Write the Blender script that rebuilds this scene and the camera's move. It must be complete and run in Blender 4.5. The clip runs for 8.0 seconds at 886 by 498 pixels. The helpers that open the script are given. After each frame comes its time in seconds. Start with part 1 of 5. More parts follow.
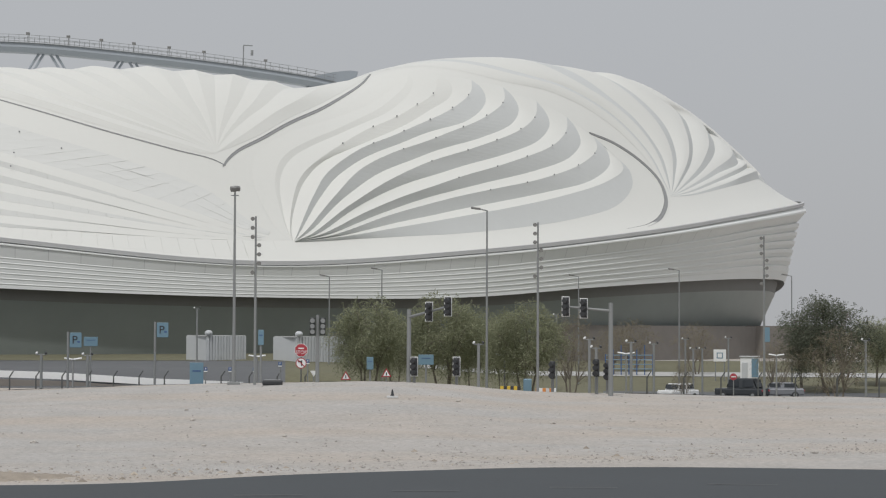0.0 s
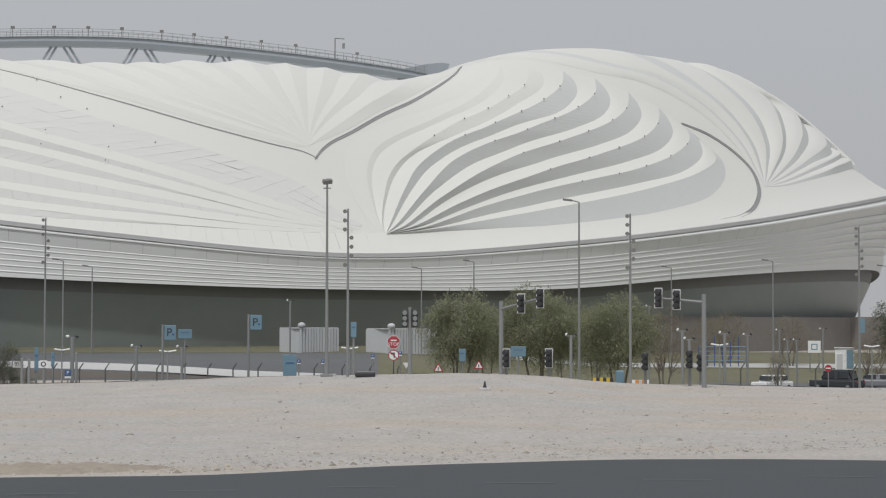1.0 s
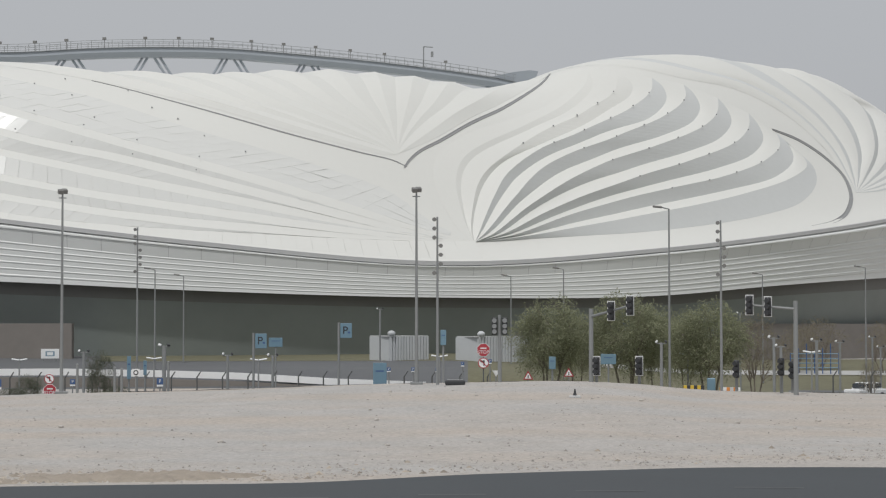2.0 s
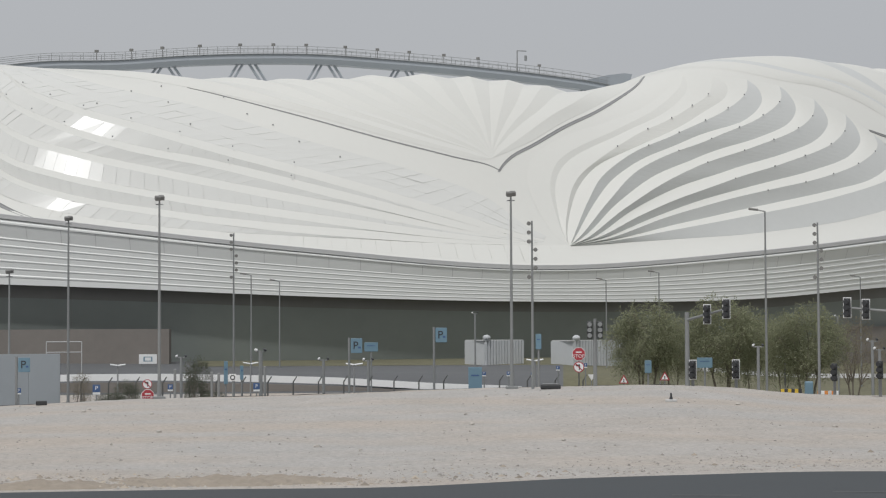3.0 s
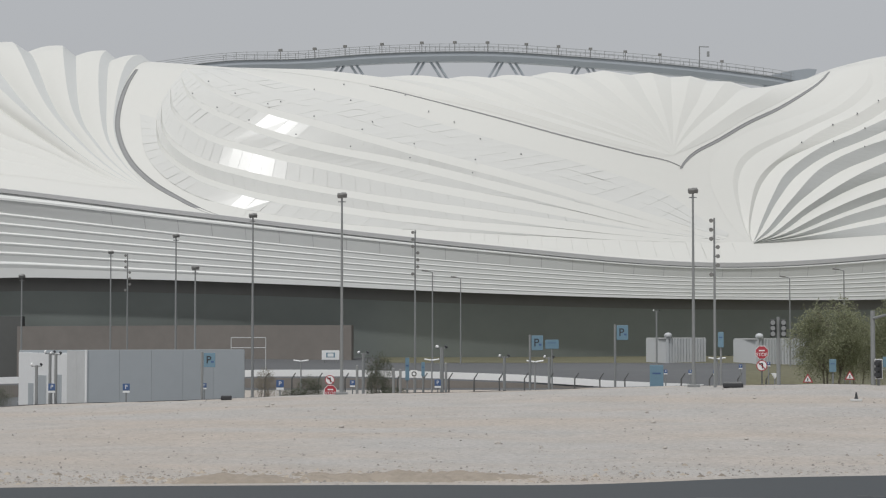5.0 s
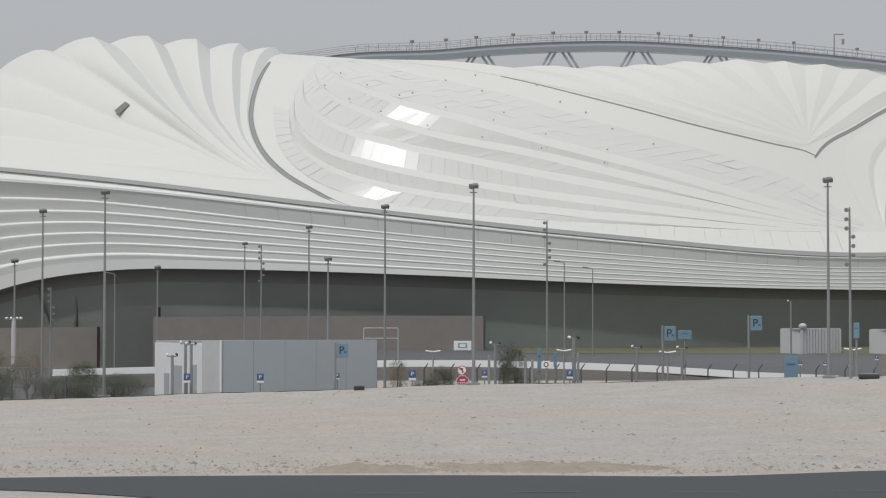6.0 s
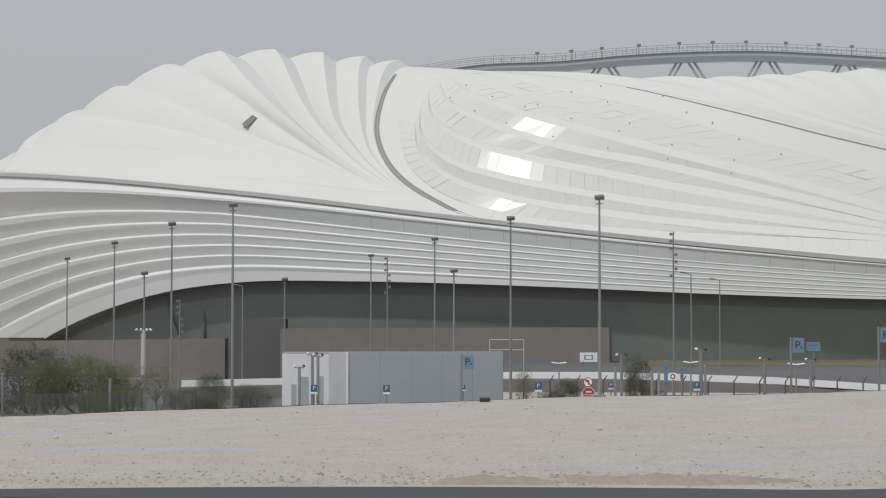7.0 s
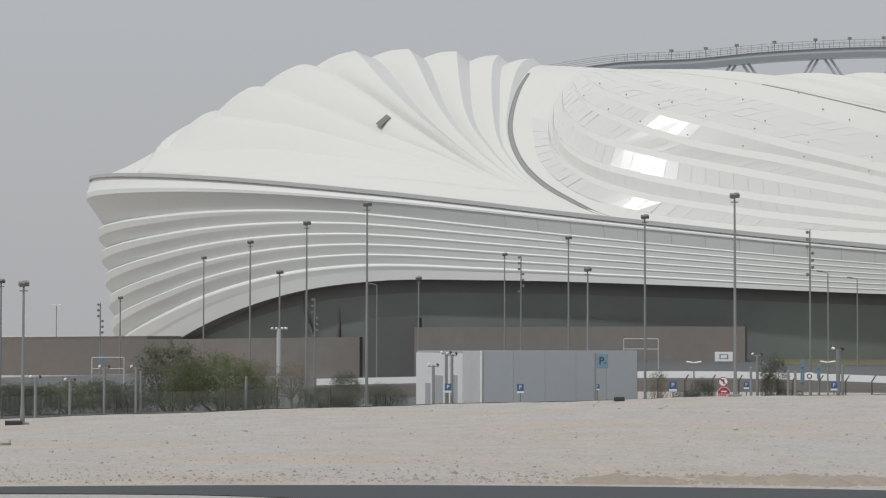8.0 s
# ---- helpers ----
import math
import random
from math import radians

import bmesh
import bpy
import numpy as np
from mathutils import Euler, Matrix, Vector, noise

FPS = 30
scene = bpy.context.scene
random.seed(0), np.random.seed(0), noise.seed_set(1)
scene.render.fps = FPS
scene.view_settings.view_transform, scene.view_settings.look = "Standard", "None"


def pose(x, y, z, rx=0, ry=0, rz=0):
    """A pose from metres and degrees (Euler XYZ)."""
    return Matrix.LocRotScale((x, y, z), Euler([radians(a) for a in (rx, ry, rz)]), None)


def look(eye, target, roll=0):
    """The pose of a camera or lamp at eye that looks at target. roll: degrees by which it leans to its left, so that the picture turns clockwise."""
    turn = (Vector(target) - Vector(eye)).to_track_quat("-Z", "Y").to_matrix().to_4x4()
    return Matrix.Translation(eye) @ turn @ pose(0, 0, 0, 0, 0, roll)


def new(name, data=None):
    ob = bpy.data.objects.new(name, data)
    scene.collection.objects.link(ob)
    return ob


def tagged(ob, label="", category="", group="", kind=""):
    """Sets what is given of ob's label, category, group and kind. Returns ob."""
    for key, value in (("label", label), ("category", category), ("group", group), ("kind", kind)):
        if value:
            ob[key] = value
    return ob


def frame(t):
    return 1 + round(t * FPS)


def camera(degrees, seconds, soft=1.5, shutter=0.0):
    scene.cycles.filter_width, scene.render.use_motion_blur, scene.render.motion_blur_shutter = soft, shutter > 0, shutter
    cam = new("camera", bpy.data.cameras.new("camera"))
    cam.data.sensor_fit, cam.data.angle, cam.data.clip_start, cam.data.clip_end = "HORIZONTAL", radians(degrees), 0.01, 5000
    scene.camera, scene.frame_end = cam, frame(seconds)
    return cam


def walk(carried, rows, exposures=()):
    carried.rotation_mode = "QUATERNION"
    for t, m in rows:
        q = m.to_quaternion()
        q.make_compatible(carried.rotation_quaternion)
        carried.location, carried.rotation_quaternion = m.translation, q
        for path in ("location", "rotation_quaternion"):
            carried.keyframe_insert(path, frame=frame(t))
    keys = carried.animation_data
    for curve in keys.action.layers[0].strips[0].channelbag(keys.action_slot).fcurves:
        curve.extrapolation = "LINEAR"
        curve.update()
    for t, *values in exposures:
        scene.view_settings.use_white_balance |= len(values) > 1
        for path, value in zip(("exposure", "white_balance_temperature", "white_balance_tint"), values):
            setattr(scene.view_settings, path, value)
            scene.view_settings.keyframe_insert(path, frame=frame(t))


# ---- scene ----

# ------------------------------------------------------------------ camera
EYE = 4.2
cam = camera(24.5, 8.0, soft=1.2)
# seconds, bearing, tilt, roll: the camera turns where it stands
ROWS = [
    (0, -0.000, 2.320, 0.200),
    (0.5, -1.336, 2.141, 0.127),
    (1, -2.581, 2.086, 0.078),
    (1.5, -3.912, 2.156, -0.005),
    (1.7, -4.434, 2.215, -0.030),
    (2.8, -7.020, 2.464, -0.240),
    (3, -7.749, 2.433, -0.287),
    (3.5, -9.383, 2.342, -0.273),
    (4, -10.739, 2.141, -0.054),
    (4.2, -11.180, 2.125, -0.040),
    (5.3, -13.593, 2.412, -0.021),
    (5.5, -14.242, 2.289, -0.049),
    (6, -16.531, 2.102, 0.002),
    (6.5, -18.219, 2.298, 0.078),
    (7, -20.060, 2.428, 0.034),
    (7.5, -21.871, 2.442, 0.068),
    (8, -23.814, 2.393, 0.102),
]
walk(cam, [(t, pose(0, 0, EYE, 90 + tilt, 0, -bearing) @ pose(0, 0, 0, 0, 0, roll)) for t, bearing, tilt, roll in ROWS])

# ------------------------------------------------------------------ light
SUN_EL, SUN_AZ = 57.0, -167.0          # azimuth clockwise from +y
world = bpy.data.worlds.new("sky")
scene.world = world
world.use_nodes = True
wn = world.node_tree.nodes
wl = world.node_tree.links
sky = wn.new("ShaderNodeTexSky")
sky.sky_type = "NISHITA"
sky.sun_disc = False
sky.sun_elevation = radians(SUN_EL)
sky.sun_rotation = radians(SUN_AZ)
sky.dust_density = 6.0
sky.air_density = 1.0
haze = wn.new("ShaderNodeMixRGB")
haze.inputs[0].default_value = 0.85
haze.inputs[2].default_value = (5.68, 5.8, 6.02, 1)
wl.new(sky.outputs[0], haze.inputs[1])
# a hazy sky grows brighter towards the zenith
coords = wn.new("ShaderNodeTexCoord")
axes = wn.new("ShaderNodeSeparateXYZ")
rise = wn.new("ShaderNodeMapRange")
rise.inputs["From Min"].default_value, rise.inputs["From Max"].default_value = 0.0, 1.0
rise.inputs["To Min"].default_value, rise.inputs["To Max"].default_value = 1.0, 1.35
lift = wn.new("ShaderNodeVectorMath")
lift.operation = "SCALE"
wl.new(coords.outputs["Generated"], axes.inputs[0])
wl.new(axes.outputs["Z"], rise.inputs["Value"])
wl.new(haze.outputs[0], lift.inputs[0])
wl.new(rise.outputs[0], lift.inputs["Scale"])
wl.new(lift.outputs[0], wn["Background"].inputs[0])
wn["Background"].inputs[1].default_value = 0.083
sun_data = bpy.data.lights.new("sun", "SUN")
sun_data.energy = 1.7
sun_data.angle = radians(2)
sun_data.color = (0.99, 0.985, 0.975)
sun = new("sun", sun_data)
se, sa = radians(SUN_EL), radians(SUN_AZ)
sun.matrix_world = look((math.sin(sa) * math.cos(se) * 100, math.cos(sa) * math.cos(se) * 100, math.sin(se) * 100), (0, 0, 0))
scene.view_settings.exposure = 0.0


# ------------------------------------------------------------------ materials
def material(name, colour, rough=0.7, metal=0.0, vary=0.1, scale=4.0, bump=0.0, big=0.0, big_scale=0.2, rand=0.0, island=0.0, spec=0.5):
    """Base colour broken up by grain (scale, per metre), by stains (big_scale) and by a random shade per object or island."""
    m = bpy.data.materials.new(name)
    m.use_nodes = True
    n, l = m.node_tree.nodes, m.node_tree.links
    b = n["Principled BSDF"]
    b.inputs["Roughness"].default_value = rough
    b.inputs["Metallic"].default_value = metal
    b.inputs["Specular IOR Level"].default_value = spec
    geo = n.new("ShaderNodeNewGeometry")
    fine = n.new("ShaderNodeTexNoise")
    fine.inputs["Scale"].default_value = scale
    fine.inputs["Detail"].default_value = 6
    fine.inputs["Roughness"].default_value = 0.65
    l.new(geo.outputs["Position"], fine.inputs["Vector"])
    coarse = n.new("ShaderNodeTexNoise")
    coarse.inputs["Scale"].default_value = big_scale
    coarse.inputs["Detail"].default_value = 3
    l.new(geo.outputs["Position"], coarse.inputs["Vector"])

    def mathn(op, a, c):
        k = n.new("ShaderNodeMath")
        k.operation = op
        for i, v in enumerate((a, c)):
            if isinstance(v, (int, float)):
                k.inputs[i].default_value = v
            else:
                l.new(v, k.inputs[i])
        return k.outputs[0]

    total = mathn("ADD", 1 - vary - big, mathn("MULTIPLY", fine.outputs["Fac"], 2 * vary))
    total = mathn("ADD", total, mathn("MULTIPLY", coarse.outputs["Fac"], 2 * big))
    if rand:
        info = n.new("ShaderNodeObjectInfo")
        total = mathn("ADD", total, mathn("MULTIPLY", mathn("SUBTRACT", info.outputs["Random"], 0.5), 2 * rand))
    if island:
        total = mathn("ADD", total, mathn("MULTIPLY", mathn("SUBTRACT", geo.outputs["Random Per Island"], 0.5), 2 * island))
    mul = n.new("ShaderNodeVectorMath")
    mul.operation = "SCALE"
    mul.inputs[0].default_value = colour
    l.new(total, mul.inputs["Scale"])
    l.new(mul.outputs[0], b.inputs["Base Color"])
    if bump:
        bp = n.new("ShaderNodeBump")
        bp.inputs["Strength"].default_value = 1.0
        bp.inputs["Distance"].default_value = bump
        l.new(fine.outputs["Fac"], bp.inputs["Height"])
        l.new(bp.outputs[0], b.inputs["Normal"])
    return m


M_MEMBRANE = material("white_membrane", (0.632, 0.635, 0.602), 0.55, vary=0.02, scale=1.5, big=0.02, big_scale=0.05)
M_LOUVRE = material("louvre_white", (0.7, 0.717, 0.703), 0.5, vary=0.03, scale=1.0, big=0.04, big_scale=0.08)
# membrane greyed down: the shade on the pleats' step faces is painted in
M_STEP_SHADE = material("pleat_step_shade", (0.55, 0.565, 0.555), 0.6, vary=0.03, scale=1.0)
M_PANEL = material("glossy_panel", (0.62, 0.627, 0.605), 0.18, spec=0.065, vary=0.02, scale=1.0, island=0.03)
M_RIM = material("rim_gutter_grey", (0.48, 0.485, 0.485), 0.6, vary=0.06, scale=0.8)
M_GROOVE = material("gutter_grey", (0.26, 0.265, 0.265), 0.6, vary=0.1, scale=1.0)
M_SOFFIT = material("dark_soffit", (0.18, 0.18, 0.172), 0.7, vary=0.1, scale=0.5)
M_GLASS = material("dark_glazing", (0.235, 0.26, 0.247), 0.4, spec=0.3, vary=0.1, scale=0.3, big=0.15, big_scale=0.06)
M_STEEL = material("galvanised_steel", (0.24, 0.25, 0.25), 0.5, 0.1, vary=0.1, scale=3)
M_ARCH = material("arch_grey_paint", (0.3, 0.33, 0.36), 0.5, vary=0.06, scale=0.5)
M_STONE = material("podium_stone", (0.19, 0.175, 0.16), 0.8, vary=0.12, scale=0.8, big=0.1)
M_GATE = material("gateway_black", (0.1, 0.103, 0.1), 0.8, vary=0.1, scale=1.0)
M_MARK = material("worn_road_paint", (0.085, 0.09, 0.093), 0.8, vary=0.3, scale=3.0)
M_WHITE = material("white_paint", (0.75, 0.76, 0.76), 0.5, vary=0.05, scale=3)
M_BLUE = material("blue_sign", (0.15, 0.25, 0.32), 0.45, vary=0.05, scale=4)
M_DARKBLUE = material("parking_blue", (0.06, 0.115, 0.25), 0.45, vary=0.05, scale=4)
M_RED = material("sign_red", (0.38, 0.04, 0.055), 0.45, vary=0.05, scale=4)
M_BLACK = material("black_plastic", (0.035, 0.037, 0.04), 0.5, vary=0.1, scale=4)
M_YELLOW = material("hazard_yellow", (0.6, 0.42, 0.05), 0.6, vary=0.1, scale=4)
M_ORANGE = material("barrier_orange", (0.65, 0.25, 0.06), 0.6, vary=0.1, scale=4)
M_CONCRETE = material("pale_concrete", (0.5, 0.51, 0.51), 0.8, vary=0.1, scale=2, big=0.08, big_scale=0.3)
M_SHEET = material("corrugated_sheet", (0.5, 0.52, 0.53), 0.5, 0.1, vary=0.06, scale=1.5, rand=0.06)
M_CABIN = material("cabin_grey_panel", (0.39, 0.42, 0.44), 0.55, vary=0.05, scale=1.2, big=0.05, rand=0.03)
M_GRASS = material("dry_grass", (0.14, 0.135, 0.085), 0.95, vary=0.35, scale=1.2, big=0.2, big_scale=0.08, bump=0.03)
M_PAVING = material("pale_paving", (0.42, 0.42, 0.41), 0.85, vary=0.1, scale=1.0, big=0.1)
M_YARD = material("worn_asphalt", (0.11, 0.115, 0.12), 0.85, vary=0.12, scale=0.8, big=0.12, big_scale=0.05)
M_BARK = material("grey_bark", (0.2, 0.175, 0.145), 0.9, vary=0.3, scale=6, bump=0.02)
M_CAR_WHITE = material("white_car_paint", (0.72, 0.73, 0.73), 0.25, vary=0.02, scale=2)
M_CAR_DARK = material("dark_car_paint", (0.05, 0.055, 0.06), 0.25, vary=0.05, scale=2)
M_CAR_GREY = material("grey_car_paint", (0.25, 0.26, 0.28), 0.25, 0.3, vary=0.05, scale=2)
M_CAR_GLASS = material("car_glass", (0.03, 0.035, 0.04), 0.08, vary=0.05, scale=2)
M_STONES = material("loose_stones", (0.34, 0.32, 0.295), 0.95, vary=0.2, scale=8, island=0.34)
M_SHADE = material("green_shade_net", (0.15, 0.155, 0.135), 0.9, vary=0.15, scale=1.5, big=0.15, big_scale=0.3)
M_CLOD = material("sandy_clods", (0.33, 0.29, 0.24), 0.95, vary=0.2, scale=6, island=0.3)
M_SAND = material("dug_sandy_earth", (0.31, 0.27, 0.222), 0.95, vary=0.3, scale=3.0, bump=0.06, big=0.12, big_scale=0.5)


def leaf_material(name, colour):
    """A leaf lets part of the light through."""
    m = material(name, colour, 0.7, vary=0.2, scale=2, big=0.2, big_scale=0.5, island=0.1, spec=0.2)
    n, l = m.node_tree.nodes, m.node_tree.links
    b = n["Principled BSDF"]
    through_leaf = n.new("ShaderNodeBsdfTranslucent")
    l.new(b.inputs["Base Color"].links[0].from_socket, through_leaf.inputs["Color"])
    both = n.new("ShaderNodeMixShader")
    both.inputs[0].default_value = 0.5
    l.new(b.outputs[0], both.inputs[1])
    l.new(through_leaf.outputs[0], both.inputs[2])
    l.new(both.outputs[0], n["Material Output"].inputs["Surface"])
    return m


M_LEAF = leaf_material("olive_leaf", (0.31, 0.325, 0.215))
M_LEAF_DARK = leaf_material("dark_leaf", (0.15, 0.165, 0.12))
M_LEAF_GREEN = leaf_material("green_leaf", (0.17, 0.2, 0.1))
M_LEAF_DRY = leaf_material("dry_twig_leaf", (0.25, 0.225, 0.16))


def gravel_material():
    """Pale stony ground: pinkish and grey drifts, fine grit, dark specks."""
    m = material("gravel_ground", (0.415, 0.4, 0.38), 0.95, vary=0.5, scale=5.0, bump=0.08, big=0.15, big_scale=0.4)
    n, l = m.node_tree.nodes, m.node_tree.links
    b = n["Principled BSDF"]
    old = b.inputs["Base Color"].links[0].from_socket
    geo = n.new("ShaderNodeNewGeometry")
    stretch = n.new("ShaderNodeMapping")
    stretch.inputs["Scale"].default_value = (0.05, 0.16, 0.1)
    l.new(geo.outputs["Position"], stretch.inputs["Vector"])
    drift = n.new("ShaderNodeTexNoise")
    drift.inputs["Scale"].default_value = 1.0
    drift.inputs["Detail"].default_value = 5
    l.new(stretch.outputs[0], drift.inputs["Vector"])
    ramp = n.new("ShaderNodeValToRGB")
    ramp.color_ramp.elements[0].position, ramp.color_ramp.elements[0].color = 0.4, (1.0, 1.0, 1.0, 1)
    ramp.color_ramp.elements[1].position, ramp.color_ramp.elements[1].color = 0.62, (1.035, 0.962, 0.89, 1)
    l.new(drift.outputs["Fac"], ramp.inputs[0])
    speck = n.new("ShaderNodeTexVoronoi")
    speck.inputs["Scale"].default_value = 3.2
    l.new(geo.outputs["Position"], speck.inputs["Vector"])
    dark = n.new("ShaderNodeMapRange")
    dark.inputs["From Min"].default_value, dark.inputs["From Max"].default_value = 0.06, 0.2
    dark.inputs["To Min"].default_value, dark.inputs["To Max"].default_value = 0.78, 1.0
    l.new(speck.outputs["Distance"], dark.inputs["Value"])
    mul = n.new("ShaderNodeMixRGB")
    mul.blend_type = "MULTIPLY"
    mul.inputs[0].default_value = 1.0
    l.new(old, mul.inputs[1])
    l.new(ramp.outputs[0], mul.inputs[2])
    sc = n.new("ShaderNodeVectorMath")
    sc.operation = "SCALE"
    l.new(mul.outputs[0], sc.inputs[0])
    l.new(dark.outputs[0], sc.inputs["Scale"])
    l.new(sc.outputs[0], b.inputs["Base Color"])
    return m


M_GRAVEL = gravel_material()
M_ASPHALT = material("asphalt", (0.052, 0.059, 0.064), 0.85, vary=0.2, scale=6, big=0.1)


# ------------------------------------------------------------------ mesh helpers
def mesh_object(name, verts, faces, mat, parent=None, label="", smooth=False):
    me = bpy.data.meshes.new(name)
    me.from_pydata([tuple(v) for v in verts], [], faces)
    if smooth:
        me.polygons.foreach_set("use_smooth", [True] * len(me.polygons))
    me.materials.append(mat)
    ob = new(name, me)
    if parent is not None:
        ob.parent = parent
    if label:
        ob["label"] = label
    return ob


def part(name, bm, mat, parent=None, label=""):
    me = bpy.data.meshes.new(name)
    bm.to_mesh(me)
    bm.free()
    me.materials.append(mat)
    ob = new(name, me)
    if parent is not None:
        ob.parent = parent
    if label:
        ob["label"] = label
    return ob


def empty(name, at, turn=0.0):
    ob = new(name)
    ob.matrix_world = Matrix.Translation(at) @ Matrix.Rotation(turn, 4, "Z")
    ob.empty_display_size = 0.3
    return ob


def grid_faces(nu, nv, start=0, flip=False):
    out = []
    for i in range(nu - 1):
        for j in range(nv - 1):
            a = start + i * nv + j
            q = (a, a + nv, a + nv + 1, a + 1)
            out.append(q[::-1] if flip else q)
    return out


# ------------------------------------------------------------------ stadium form
CENTRE = np.array([-64.24, 318.59])
LONG = np.array([0.8957, 0.4446])       # along the long axis
FRONT = np.array([0.4446, -0.8957])     # out of the long side that faces the road


def spline(x, xs, ys):
    xs, ys = np.asarray(xs, float), np.asarray(ys, float)
    x = np.clip(np.asarray(x, float), xs[0], xs[-1])
    m = np.gradient(ys, xs)
    i = np.clip(np.searchsorted(xs, x) - 1, 0, len(xs) - 2)
    h = xs[i + 1] - xs[i]
    u = (x - xs[i]) / h
    return (2*u**3 - 3*u**2 + 1) * ys[i] + (u**3 - 2*u**2 + u) * h * m[i] + (3*u**2 - 2*u**3) * ys[i + 1] + (u**3 - u**2) * h * m[i + 1]


def fold(th):
    x = np.abs((np.asarray(th, float) + 180) % 360 - 180)
    return x


def rim_z(th):
    x = fold(th)
    x = np.where(x > 90, 180 - x, x)
    return spline(x, (-16, 0, 16, 32, 46, 60, 90, 106), (13.7, 11.8, 13.7, 17.0, 20.5, 23.6, 27.0, 26.5))


def crown_z(th):
    th = (np.asarray(th, float) + 180) % 360 - 180
    return spline(th, (-180, -125, -90, -65, -45, -22, 0, 5, 10, 14, 20, 32, 45, 65, 90, 125, 180), (34, 32.4, 35.6, 41.0, 37.8, 34.9, 35.8, 35.4, 34.7, 35.4, 38.5, 41.4, 41.7, 41.2, 40.2, 38.5, 34))


def bowl_z(th):
    th = (np.asarray(th, float) + 180) % 360 - 180
    return spline(th, (-180, -120, -90, -78, -70, -66, -63, -58, -52.6, -46.7, -39, -28, -17, 0, 16.5, 27, 40, 52, 62, 74, 86, 120, 180),
                  (8, -4, -4, -1.5, 1.5, 3.4, 5, 7.4, 9.4, 10.4, 10.3, 9.6, 8.7, 8.0, 8.4, 9.8, 11.2, 12.0, 12.1, 10.2, 6.5, 4, 8))


def plan(th, k=1.0):
    th_ = np.asarray(th, float) % 360
    a = np.radians(th_)
    cx, cy = np.sin(a), np.cos(a)
    grow = np.clip((np.where(th_ > 180, th_ - 360, th_) - 46) / 26, 0, 1)
    k = k * (1 + 0.013 * grow * grow * (3 - 2 * grow) * (cx > 0))
    r = k / ((np.abs(cx) / 123.2) ** 2.15 + (np.abs(cy) / 99) ** 2.15) ** (1 / 2.15)
    return CENTRE[0] + r * (LONG[0] * cx + FRONT[0] * cy), CENTRE[1] + r * (LONG[1] * cx + FRONT[1] * cy)


def shell(th, s):
    """The roof's form: s = 0 at the rim, 1 at the opening over the pitch."""
    th, s = np.broadcast_arrays(np.asarray(th, float), np.asarray(s, float))
    sc = np.clip(s, 0, 1)
    x, y = plan(th, 1 - 0.226 * sc ** 0.659)
    zr = rim_z(th)
    z = zr + (crown_z(th) - zr) * (1 - (1 - sc) ** 2.101)
    return np.stack([x, y, z], -1)


def shell_off(th, s, off):
    """The form, moved out along its own normal."""
    e = 1e-3
    s = np.clip(s, 0.002, 0.998)
    p = shell(th, s)
    n = np.cross(shell(np.asarray(th) + e * 50, s) - p, shell(th, np.asarray(s) + e) - p)
    n /= np.linalg.norm(n, axis=-1, keepdims=True)
    return p + n * np.asarray(off)[..., None]


stadium = empty("stadium", (CENTRE[0], CENTRE[1], 0))
stadium.matrix_world = Matrix.Identity(4)
tagged(stadium, "white pleated boat-shaped football stadium with dark glazed base", "stadium")

N_RING = 361
TH = np.linspace(-180, 180, N_RING)


def ring(name, rows, mat, label="", parent=None, smooth=True):
    """A closed strip round the stadium; rows are (k, z) per ring, arrays or numbers."""
    v = []
    for k, z in rows:
        x, y = plan(TH, k)
        v.append(np.stack([x, y, np.broadcast_to(z, x.shape)], -1))
    v = np.concatenate(v)
    f = []
    for r in range(len(rows) - 1):
        for i in range(N_RING - 1):
            a = r * N_RING + i
            f.append((a, a + 1, a + 1 + N_RING, a + N_RING))
    return mesh_object(name, v, f, mat, parent or stadium, label, smooth)


# plain roof shell under the pleats
s_grid = np.linspace(0.0, 1.0, 40)
v = shell_off(np.repeat(TH, 40), np.tile(s_grid, N_RING), np.full(N_RING * 40, -0.015))
mesh_object("roof_shell", v, grid_faces(N_RING, 40), M_MEMBRANE, stadium, "smooth white roof membrane", True)
ring("inner_roof", [(0.776, crown_z(TH) - 0.05), (0.74, crown_z(TH) - 0.3), (0.6, crown_z(TH) - 3.0), (0.35, 0.5 * crown_z(TH) + 14.0), (0.02, 31.0 + 0 * TH)], M_MEMBRANE, "sunken white roof over the pitch")
zr, zb, zc = rim_z(TH), bowl_z(TH), crown_z(TH)
hb = zr - zb
side = np.abs(np.sin(np.radians(TH))) ** np.where(TH > 0, 2.5, 4.5)
mid = np.clip(1 - (TH / 48) ** 2, 0, 1)
east = np.clip((TH - 30) / 40, 0, 1) * (TH < 130)
ring("rim_gutter", [(0.9975, zr + 0.34), (1.0012, zr + 0.3), (1.0012, zr - 0.16), (0.998, zr - 0.18)], M_RIM, "grey gutter line", smooth=False)
rim_k = 1.002 + 0.002 * side
ring("rim_band", [(0.998, zr - 0.18), (rim_k, zr - 0.075 * hb), (rim_k, zr - 0.1 * hb), (rim_k - 0.001, zr - 0.105 * hb)], M_LOUVRE, "smooth white rim band", smooth=False)
lean = 0.003 + 0.037 * side * (1 - 0.3 * east)                    # the bowl leans out more towards its ends
N_LIP = 6
ledge = 1 - 0.75 * np.clip((TH + 5) / 35, 0, 1) * (TH < 130)   # the lips turn flat towards the east
first_lip, last_lip = 0.235 + 0.125 * mid, 0.80 + 0.095 * mid
